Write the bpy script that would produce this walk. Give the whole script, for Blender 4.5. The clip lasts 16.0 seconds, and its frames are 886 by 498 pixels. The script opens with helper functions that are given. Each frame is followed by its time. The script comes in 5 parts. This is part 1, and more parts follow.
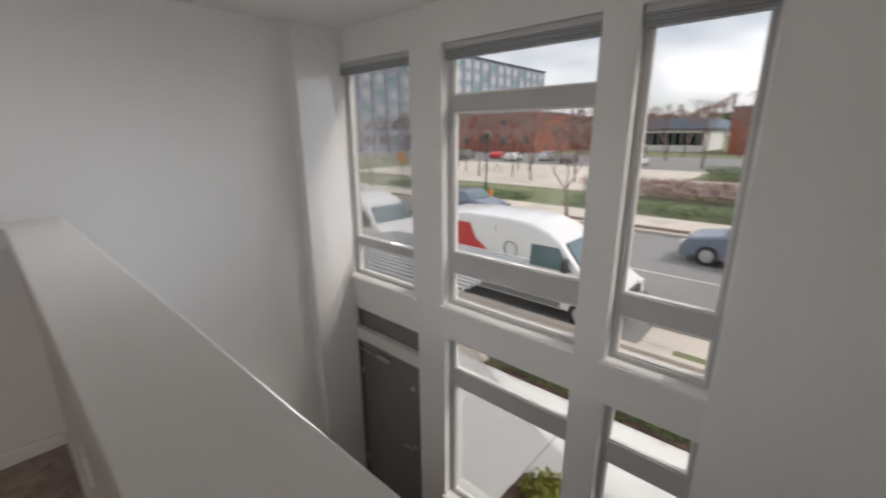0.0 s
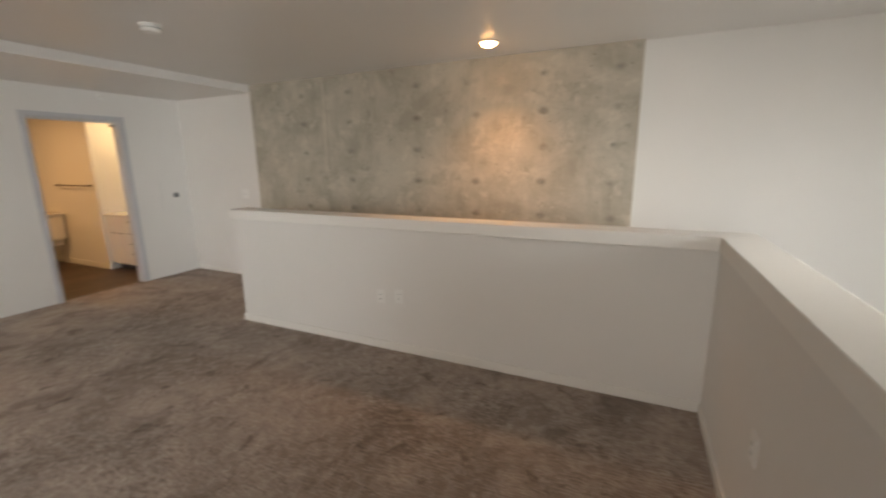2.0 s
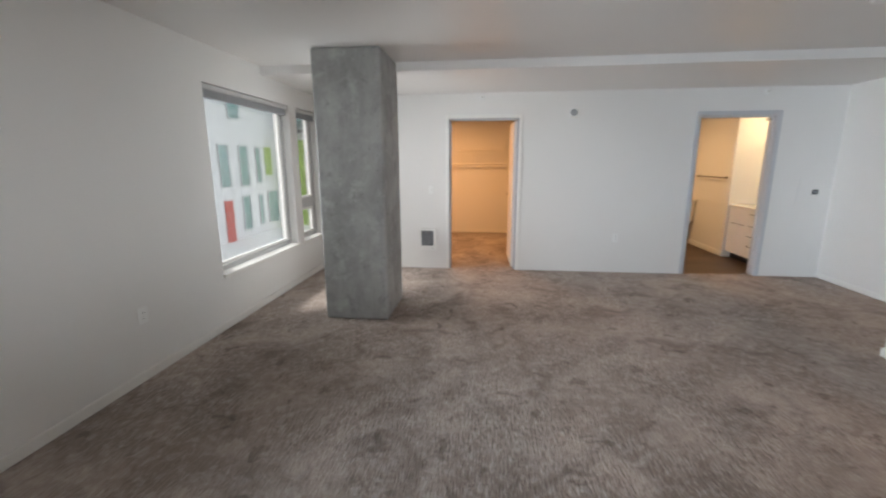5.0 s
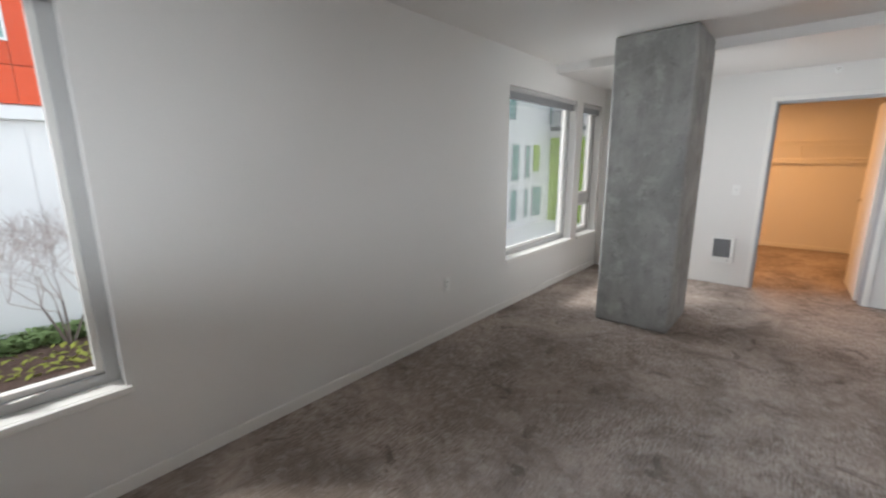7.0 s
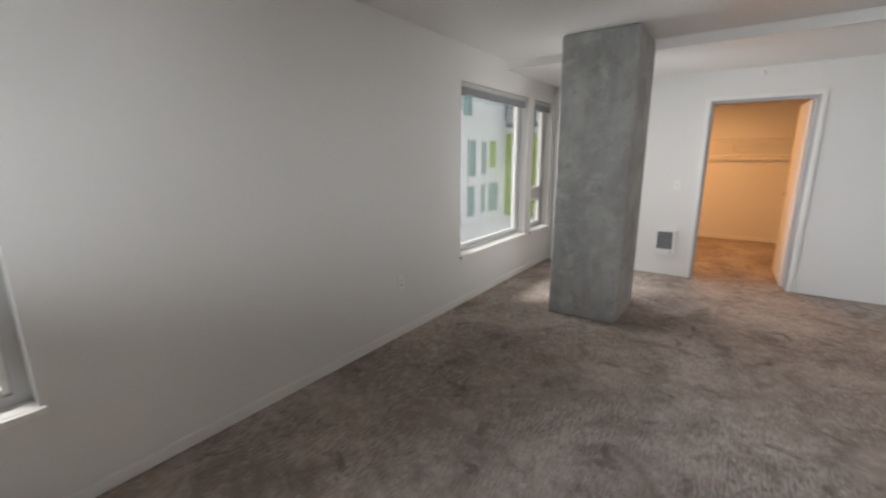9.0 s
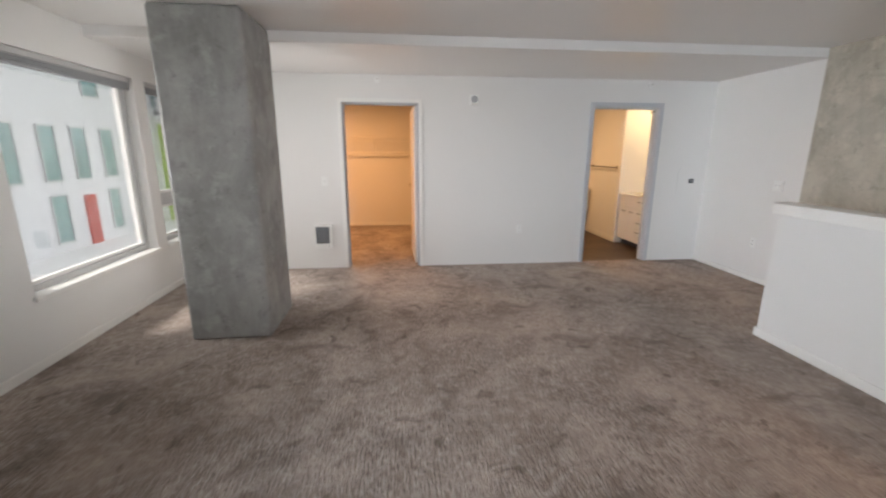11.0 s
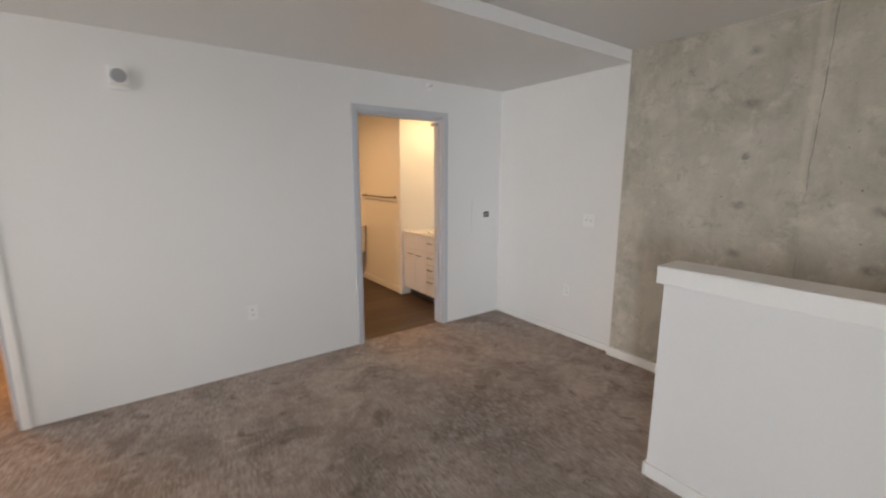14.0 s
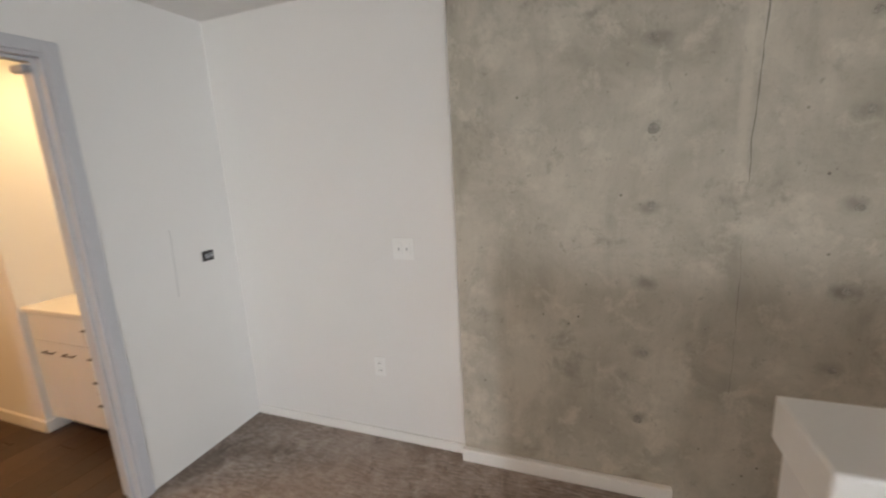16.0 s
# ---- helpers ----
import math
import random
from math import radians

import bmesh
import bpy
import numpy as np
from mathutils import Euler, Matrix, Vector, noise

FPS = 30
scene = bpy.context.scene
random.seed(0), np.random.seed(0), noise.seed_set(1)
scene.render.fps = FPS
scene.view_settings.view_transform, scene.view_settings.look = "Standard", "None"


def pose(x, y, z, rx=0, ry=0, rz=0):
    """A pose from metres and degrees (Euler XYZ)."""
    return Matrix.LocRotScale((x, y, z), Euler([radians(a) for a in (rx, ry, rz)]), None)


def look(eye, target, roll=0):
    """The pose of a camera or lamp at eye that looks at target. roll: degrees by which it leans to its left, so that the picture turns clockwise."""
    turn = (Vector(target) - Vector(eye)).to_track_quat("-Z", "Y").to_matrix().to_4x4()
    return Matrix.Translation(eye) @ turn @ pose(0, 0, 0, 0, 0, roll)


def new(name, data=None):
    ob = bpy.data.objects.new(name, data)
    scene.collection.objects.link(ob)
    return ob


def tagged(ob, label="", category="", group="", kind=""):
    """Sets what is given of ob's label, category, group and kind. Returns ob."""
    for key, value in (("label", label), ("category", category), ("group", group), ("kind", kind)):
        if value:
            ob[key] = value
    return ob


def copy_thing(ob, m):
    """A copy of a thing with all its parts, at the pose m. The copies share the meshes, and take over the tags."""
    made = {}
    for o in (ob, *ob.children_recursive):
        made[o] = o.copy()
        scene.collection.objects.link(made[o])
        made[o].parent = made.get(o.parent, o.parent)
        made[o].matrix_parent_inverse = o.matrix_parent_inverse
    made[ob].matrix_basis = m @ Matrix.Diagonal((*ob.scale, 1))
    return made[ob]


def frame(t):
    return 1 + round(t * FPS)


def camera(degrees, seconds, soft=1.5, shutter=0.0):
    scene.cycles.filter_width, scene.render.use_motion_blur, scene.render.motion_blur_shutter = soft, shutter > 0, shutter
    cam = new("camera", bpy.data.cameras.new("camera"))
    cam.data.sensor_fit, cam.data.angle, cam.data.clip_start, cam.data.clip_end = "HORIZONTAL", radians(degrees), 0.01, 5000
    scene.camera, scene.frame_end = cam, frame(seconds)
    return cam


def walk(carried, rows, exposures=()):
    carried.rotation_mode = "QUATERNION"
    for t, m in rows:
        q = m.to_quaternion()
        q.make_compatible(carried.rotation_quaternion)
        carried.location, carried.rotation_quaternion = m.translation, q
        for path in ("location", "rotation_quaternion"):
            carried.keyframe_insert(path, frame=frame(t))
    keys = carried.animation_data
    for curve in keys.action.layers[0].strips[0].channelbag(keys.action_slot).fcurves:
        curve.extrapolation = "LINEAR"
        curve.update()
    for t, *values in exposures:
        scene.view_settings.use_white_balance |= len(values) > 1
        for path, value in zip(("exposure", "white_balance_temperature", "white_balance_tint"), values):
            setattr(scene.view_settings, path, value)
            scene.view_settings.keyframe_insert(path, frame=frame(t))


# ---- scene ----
cam = camera(94.0, 16.0, soft=2.1, shutter=0.35)
PATH = [
    (0, (0.544, 0.611, 1.488), (1.979, 1.897, 0.953), -0.3),
    (0.5, (0.543, 0.549, 1.496), (1.476, 2.248, 1.005), -0.7),
    (1, (0.37, 0.526, 1.497), (0.721, 2.447, 1.062), -0.8),
    (1.5, (0.183, 0.472, 1.515), (-0.056, 2.414, 1.098), -0.6),
    (2, (0.118, 0.472, 1.546), (-0.7, 2.247, 1.122), -0.7),
    (2.5, (0.095, 0.508, 1.533), (-1.178, 1.991, 1.111), -0.4),
    (3, (0.091, 0.473, 1.518), (-1.535, 1.561, 1.101), -0.3),
    (3.5, (0.044, 0.409, 1.523), (-1.779, 1.115, 1.103), -0.1),
    (4, (0.02, 0.292, 1.49), (-1.9, 0.672, 1.079), -0.1),
    (6.5, (0.029, -0.007, 1.493), (-1.623, -1.053, 1.068), -0.5),
    (7, (0.084, -0.081, 1.471), (-1.391, -1.365, 1.053), -0.4),
    (7.5, (0.122, -0.13, 1.455), (-1.219, -1.554, 1.038), -0.2),
    (8, (0.143, -0.162, 1.447), (-1.169, -1.611, 1.022), -0.1),
    (8.5, (0.092, -0.137, 1.457), (-1.315, -1.492, 1.025), -0.2),
    (9, (0.018, -0.068, 1.473), (-1.574, -1.197, 1.035), -0.3),
    (9.5, (-0.04, -0.004, 1.503), (-1.812, -0.811, 1.048), -0.3),
    (10, (-0.095, 0.092, 1.495), (-1.993, -0.344, 1.04), -0.3),
    (12.5, (-1.249, 0.624, 1.49), (-3.053, 1.362, 1.043), 0.7),
    (13, (-1.601, 0.841, 1.493), (-3.375, 1.662, 1.071), 0.2),
    (13.5, (-1.982, 1.063, 1.493), (-3.704, 2.002, 1.1), -0.1),
    (14, (-2.39, 1.233, 1.524), (-3.985, 2.387, 1.169), 0.1),
    (14.5, (-2.765, 1.493, 1.535), (-4.2, 2.85, 1.22), -0.6),
    (15, (-3.069, 1.793, 1.558), (-4.3, 3.339, 1.25), -1.3),
    (15.5, (-3.410, 2.124, 1.562), (-4.353, 3.851, 1.214), -1.8),
    (16, (-3.642, 2.525, 1.543), (-4.338, 4.357, 1.142), -3.0),
]
EXPOSURES = [
    (0, -0.6, 6700, 14), (0.6, -0.6, 6900, 14), (1.0, -0.5, 7300, 13), (1.5, -0.38, 8000, 12), (2.5, 0.34, 6900, 12), (3.3, 0.4, 6500, 10), (4.0, 0.33, 6300, 9),
    (6.5, 0.36, 6250, 9), (8.0, 0.16, 6100, 9), (9.0, 0.22, 6400, 10), (9.5, 0.33, 6550, 11), (10.0, 0.4, 6450, 11), (12.5, 0.32, 6700, 12), (13.5, 0.24, 6750, 12), (14.5, 0.26, 6750, 12), (15.0, 0.32, 6900, 12), (16.0, 0.34, 6950, 12),
]
walk(cam, [(t, look(eye, target, roll)) for t, eye, target, roll in PATH], EXPOSURES)

# ---- daylight ----
world = bpy.data.worlds.new("overcast_sky")
scene.world = world
world.use_nodes = True
wn = world.node_tree.nodes
wl = world.node_tree.links
wn.clear()
w_out = wn.new("ShaderNodeOutputWorld")
w_bg = wn.new("ShaderNodeBackground")
w_sky = wn.new("ShaderNodeTexSky")
w_sky.sky_type = "NISHITA"
w_sky.sun_disc = False
w_sky.sun_elevation, w_sky.sun_rotation = radians(42), radians(150)
w_coord = wn.new("ShaderNodeTexCoord")
w_map = wn.new("ShaderNodeMapping")
w_map.inputs["Scale"].default_value = (1.0, 1.0, 2.6)
w_noise = wn.new("ShaderNodeTexNoise")
w_noise.inputs["Scale"].default_value, w_noise.inputs["Detail"].default_value = 2.6, 8.0
w_ramp = wn.new("ShaderNodeValToRGB")
w_ramp.color_ramp.elements[0].position, w_ramp.color_ramp.elements[0].color = 0.36, (0.42, 0.42, 0.42, 1)
w_ramp.color_ramp.elements[1].position, w_ramp.color_ramp.elements[1].color = 0.62, (0.93, 0.93, 0.93, 1)
w_noise2 = wn.new("ShaderNodeTexNoise")
w_noise2.inputs["Scale"].default_value, w_noise2.inputs["Detail"].default_value = 5.0, 6.0
w_cloud = wn.new("ShaderNodeValToRGB")
w_cloud.color_ramp.elements[0].position, w_cloud.color_ramp.elements[0].color = 0.3, (10.5, 10.8, 11.3, 1)
w_cloud.color_ramp.elements[1].position, w_cloud.color_ramp.elements[1].color = 0.7, (15.5, 15.6, 15.8, 1)
w_mix = wn.new("ShaderNodeMix")
w_mix.data_type = "RGBA"
wl.new(w_coord.outputs["Generated"], w_map.inputs["Vector"])
wl.new(w_map.outputs["Vector"], w_noise.inputs["Vector"])
wl.new(w_map.outputs["Vector"], w_noise2.inputs["Vector"])
wl.new(w_noise.outputs["Fac"], w_ramp.inputs["Fac"])
wl.new(w_noise2.outputs["Fac"], w_cloud.inputs["Fac"])
wl.new(w_ramp.outputs["Color"], w_mix.inputs["Factor"])
wl.new(w_sky.outputs["Color"], w_mix.inputs["A"])
wl.new(w_cloud.outputs["Color"], w_mix.inputs["B"])
wl.new(w_mix.outputs["Result"], w_bg.inputs["Color"])
w_bg.inputs["Strength"].default_value = 0.135
wl.new(w_bg.outputs["Background"], w_out.inputs["Surface"])

sun = new("sun", bpy.data.lights.new("sun", "SUN"))
sun.data.energy, sun.data.angle, sun.data.color = 2.9, radians(14), (1.0, 0.96, 0.9)
sun.matrix_world = look((0, 0, 30), (-9, 14, 12))


def lamp(name, kind, place, energy, color, size=0.1, down=True):
    ob = new(name, bpy.data.lights.new(name, kind))
    ob.data.energy, ob.data.color = energy, color
    if kind == "AREA":
        ob.data.shape, ob.data.size = "DISK", size
    if kind == "SPOT":
        ob.data.spot_size, ob.data.spot_blend, ob.data.shadow_soft_size = radians(112), 1.0, size
    if kind == "POINT":
        ob.data.shadow_soft_size = size
    ob.location = place
    return ob


lamp("downlight_bulb", "SPOT", (-1.035, 3.895, 2.415), 66, (1.0, 0.50, 0.19), 0.05)
lamp("closet_bulb", "AREA", (-7.3, -0.7, 2.33), 38, (1.0, 0.475, 0.17), 0.5)
lamp("bath_bulb", "AREA", (-7.3, 2.6, 2.34), 21, (1.0, 0.56, 0.24), 0.3)
lamp("vanity_bulb", "AREA", (-6.4, 4.15, 2.3), 7, (1.0, 0.70, 0.36), 0.3)


def sky_light(name, place, toward, width, height, energy, spread, color=(0.95, 0.975, 1.0)):
    """An area lamp added at one window to stand in for the sky's light."""
    ob = new(name, bpy.data.lights.new(name, "AREA"))
    d = ob.data
    d.shape, d.size, d.size_y, d.energy, d.spread = "RECTANGLE", width, height, energy, radians(spread)
    d.color = color
    ob.matrix_world = look(place, [p + t for p, t in zip(place, toward)])
    return ob


COOL, SOFT = (0.78, 0.89, 1.0), (0.98, 0.98, 0.97)
sky_light("sky_window_1", (3.128, 3.82, 1.1), (-1, 0.05, -0.17), 0.9, 1.9, 8, 80, COOL)
# second panel, added just inside the wall and tilted to brighten the south wall
sky_light("fill_window_1_south", (3.10, 3.82, 1.1), (-0.848, -0.53, -0.16), 0.45, 1.9, 28, 50)
sky_light("sky_window_2", (3.128, 2.30, 1.1), (-1, 0.35, -0.16), 0.9, 1.9, 11, 76, COOL)
# likewise an added fill panel, turned further south
sky_light("fill_window_2_south", (3.10, 2.30, 1.1), (-0.5, -0.866, -0.12), 0.4, 1.9, 16, 50)
sky_light("sky_window_3", (3.128, 1.15, 1.1), (-1, 0.75, -0.12), 0.3, 1.9, 5, 60)
sky_light("sky_window_4", (3.128, 2.30, -1.25), (-1, 0.3, 0.1), 1.1, 1.6, 11, 90)
sky_light("sky_window_6", (0.15, -2.31, 1.30), (0, 1, 0), 0.70, 1.4, 10, 100)
# extra panel standing in the room, added to brighten the west wall
sky_light("fill_window_6_west", (0.15, -2.08, 1.33), (-0.85, 0.95, -0.17), 0.42, 1.3, 13, 56, COOL)
sky_light("sky_window_7", (-4.09, -2.31, 1.30), (0, 1, 0), 1.35, 1.4, 22, 96, SOFT)
sky_light("sky_window_8", (-5.32, -2.31, 1.30), (0, 1, 0), 0.45, 1.4, 5, 96, SOFT)


# ---- materials ----
def material(name, base, rough=0.6, metal=0.0, vary=0.08, scale=6.0, fine=120.0, bump=0.15, stain=None, stain_scale=2.0, stain_at=(0.55, 0.75), spec=0.5, stretch=(1, 1, 1), piece=0.0):
    m = bpy.data.materials.new(name)
    m.use_nodes = True
    n, l = m.node_tree.nodes, m.node_tree.links
    b = n["Principled BSDF"]
    b.inputs["Roughness"].default_value, b.inputs["Metallic"].default_value = rough, metal
    b.inputs["Specular IOR Level"].default_value = spec
    geo = n.new("ShaderNodeNewGeometry")
    mp = n.new("ShaderNodeMapping")
    mp.inputs["Scale"].default_value = stretch
    l.new(geo.outputs["Position"], mp.inputs["Vector"])
    big = n.new("ShaderNodeTexNoise")
    big.inputs["Scale"].default_value, big.inputs["Detail"].default_value = scale, 5
    small = n.new("ShaderNodeTexNoise")
    small.inputs["Scale"].default_value, small.inputs["Detail"].default_value = fine, 3
    for t in (big, small):
        l.new(mp.outputs["Vector"], t.inputs["Vector"])
    add = n.new("ShaderNodeMath")
    add.operation = "ADD"
    l.new(big.outputs["Fac"], add.inputs[0])
    l.new(small.outputs["Fac"], add.inputs[1])
    rng = n.new("ShaderNodeMapRange")
    rng.inputs["From Min"].default_value, rng.inputs["From Max"].default_value = 0.7, 1.3
    rng.inputs["To Min"].default_value, rng.inputs["To Max"].default_value = 1 - vary, 1 + vary
    l.new(add.outputs["Value"], rng.inputs["Value"])
    value = rng.outputs["Result"]
    if piece:
        info = n.new("ShaderNodeObjectInfo")
        pr = n.new("ShaderNodeMapRange")
        pr.inputs["To Min"].default_value, pr.inputs["To Max"].default_value = 1 - piece, 1 + piece
        l.new(info.outputs["Random"], pr.inputs["Value"])
        mul = n.new("ShaderNodeMath")
        mul.operation = "MULTIPLY"
        l.new(value, mul.inputs[0])
        l.new(pr.outputs["Result"], mul.inputs[1])
        value = mul.outputs["Value"]
    sc = n.new("ShaderNodeVectorMath")
    sc.operation = "SCALE"
    sc.inputs[0].default_value = base
    l.new(value, sc.inputs["Scale"])
    color = sc.outputs["Vector"]
    if stain:
        sn = n.new("ShaderNodeTexNoise")
        sn.inputs["Scale"].default_value, sn.inputs["Detail"].default_value, sn.inputs["Roughness"].default_value = stain_scale, 6, 0.6
        l.new(mp.outputs["Vector"], sn.inputs["Vector"])
        sr = n.new("ShaderNodeMapRange")
        sr.inputs["From Min"].default_value, sr.inputs["From Max"].default_value = stain_at
        l.new(sn.outputs["Fac"], sr.inputs["Value"])
        mx = n.new("ShaderNodeMix")
        mx.data_type = "RGBA"
        mx.inputs["B"].default_value = (*stain, 1)
        l.new(sr.outputs["Result"], mx.inputs["Factor"])
        l.new(color, mx.inputs["A"])
        color = mx.outputs["Result"]
    l.new(color, b.inputs["Base Color"])
    if bump:
        bp = n.new("ShaderNodeBump")
        bp.inputs["Strength"].default_value, bp.inputs["Distance"].default_value = bump, 0.01
        l.new(small.outputs["Fac"], bp.inputs["Height"])
        l.new(bp.outputs["Normal"], b.inputs["Normal"])
    return m


def glass_material(name, tint=(0.97, 0.98, 0.98), gloss=0.6):
    m = bpy.data.materials.new(name)
    m.use_nodes = True
    n, l = m.node_tree.nodes, m.node_tree.links
    n.clear()
    out = n.new("ShaderNodeOutputMaterial")
    mix = n.new("ShaderNodeMixShader")
    fr = n.new("ShaderNodeFresnel")
    fr.inputs["IOR"].default_value = 1.4
    ml = n.new("ShaderNodeMath")
    ml.operation, ml.inputs[1].default_value = "MULTIPLY", gloss
    tr = n.new("ShaderNodeBsdfTransparent")
    tr.inputs["Color"].default_value = (*tint, 1)
    gl = n.new("ShaderNodeBsdfGlossy")
    gl.inputs["Roughness"].default_value = 0.02
    l.new(fr.outputs["Fac"], ml.inputs[0])
    l.new(ml.outputs["Value"], mix.inputs["Fac"])
    l.new(tr.outputs["BSDF"], mix.inputs[1])
    l.new(gl.outputs["BSDF"], mix.inputs[2])
    l.new(mix.outputs["Shader"], out.inputs["Surface"])
    return m


def noise_node(n, l, vec, scale, detail=4, rough=0.55, distort=0.0):
    t = n.new("ShaderNodeTexNoise")
    for key, v in (("Scale", scale), ("Detail", detail), ("Roughness", rough), ("Distortion", distort)):
        t.inputs[key].default_value = v
    l.new(vec, t.inputs["Vector"])
    return t.outputs["Fac"]


def ranged(n, l, fac, a, b, c, d):
    r = n.new("ShaderNodeMapRange")
    for key, v in (("From Min", a), ("From Max", b), ("To Min", c), ("To Max", d)):
        r.inputs[key].default_value = v
    l.new(fac, r.inputs["Value"])
    return r.outputs["Result"]


def blended(n, l, fac, a, b, mode="MIX"):
    m = n.new("ShaderNodeMix")
    m.data_type, m.blend_type = "RGBA", mode
    l.new(fac, m.inputs["Factor"])
    for sock, v in (("A", a), ("B", b)):
        if isinstance(v, tuple):
            m.inputs[sock].default_value = (*v, 1)
        else:
            l.new(v, m.inputs[sock])
    return m.outputs["Result"]


def bumped(n, l, shader, height, strength, distance):
    b = n.new("ShaderNodeBump")
    b.inputs["Strength"].default_value, b.inputs["Distance"].default_value = strength, distance
    l.new(height, b.inputs["Height"])
    l.new(b.outputs["Normal"], shader.inputs["Normal"])


def math_node(n, l, op, a, b=None):
    t = n.new("ShaderNodeMath")
    t.operation = op
    for k, v in enumerate((a, b)):
        if v is None:
            continue
        if isinstance(v, (int, float)):
            t.inputs[k].default_value = v
        else:
            l.new(v, t.inputs[k])
    return t.outputs["Value"]


def carpet_material():
    """Taupe cut pile in fine rows along x, brushed light and dark, with stains and footprints."""
    m = bpy.data.materials.new("taupe_carpet")
    m.use_nodes = True
    n, l = m.node_tree.nodes, m.node_tree.links
    s = n["Principled BSDF"]
    s.inputs["Roughness"].default_value, s.inputs["Specular IOR Level"].default_value = 0.95, 0.08
    s.inputs["Sheen Weight"].default_value, s.inputs["Sheen Roughness"].default_value = 0.12, 0.5
    pos = n.new("ShaderNodeNewGeometry").outputs["Position"]
    rows = n.new("ShaderNodeMapping")
    rows.inputs["Scale"].default_value = (17.0, 92.0, 1.0)
    l.new(pos, rows.inputs["Vector"])
    rib = noise_node(n, l, rows.outputs["Vector"], 1.0, 2, 0.5, 0.3)
    tuft = noise_node(n, l, pos, 120, 3, 0.7)
    shag = noise_node(n, l, pos, 13, 5, 0.66, 0.6)
    brush = noise_node(n, l, pos, 1.5, 5, 0.58, 0.8)
    drag = noise_node(n, l, pos, 2.6, 6, 0.66, 0.7)
    spots = noise_node(n, l, pos, 6.0, 4, 0.6, 0.5)
    combed = ranged(n, l, noise_node(n, l, pos, 1.1, 3, 0.5, 0.5), 0.40, 0.62, 0.25, 0.95)
    color = blended(n, l, ranged(n, l, brush, 0.38, 0.60, 0, 1), (0.440, 0.362, 0.312), (0.275, 0.220, 0.187))
    color = blended(n, l, ranged(n, l, shag, 0.50, 0.62, 0, 0.46), color, (0.52, 0.452, 0.408))
    color = blended(n, l, ranged(n, l, shag, 0.34, 0.46, 0.34, 0), color, (0.215, 0.172, 0.146))
    color = blended(n, l, math_node(n, l, "MULTIPLY", ranged(n, l, rib, 0.50, 0.66, 0, 0.55), combed), color, (0.60, 0.535, 0.490))
    color = blended(n, l, math_node(n, l, "MULTIPLY", ranged(n, l, rib, 0.34, 0.47, 0.62, 0), combed), color, (0.150, 0.118, 0.100))
    color = blended(n, l, ranged(n, l, tuft, 0.36, 0.50, 0.25, 0), color, (0.17, 0.135, 0.115))
    color = blended(n, l, ranged(n, l, drag, 0.52, 0.66, 0, 0.62), color, (0.150, 0.118, 0.100))
    color = blended(n, l, ranged(n, l, spots, 0.60, 0.68, 0, 0.55), color, (0.105, 0.080, 0.067))
    l.new(color, s.inputs["Base Color"])
    both = n.new("ShaderNodeMath")
    both.operation = "ADD"
    l.new(rib, both.inputs[0])
    l.new(shag, both.inputs[1])
    bumped(n, l, s, both.outputs["Value"], 0.8, 0.015)
    return m


TIES_X = (-3.45, -2.80, -1.955, -1.31, -0.67, -0.06)
TIES_Z, TIE_STEP = 0.385, 0.315


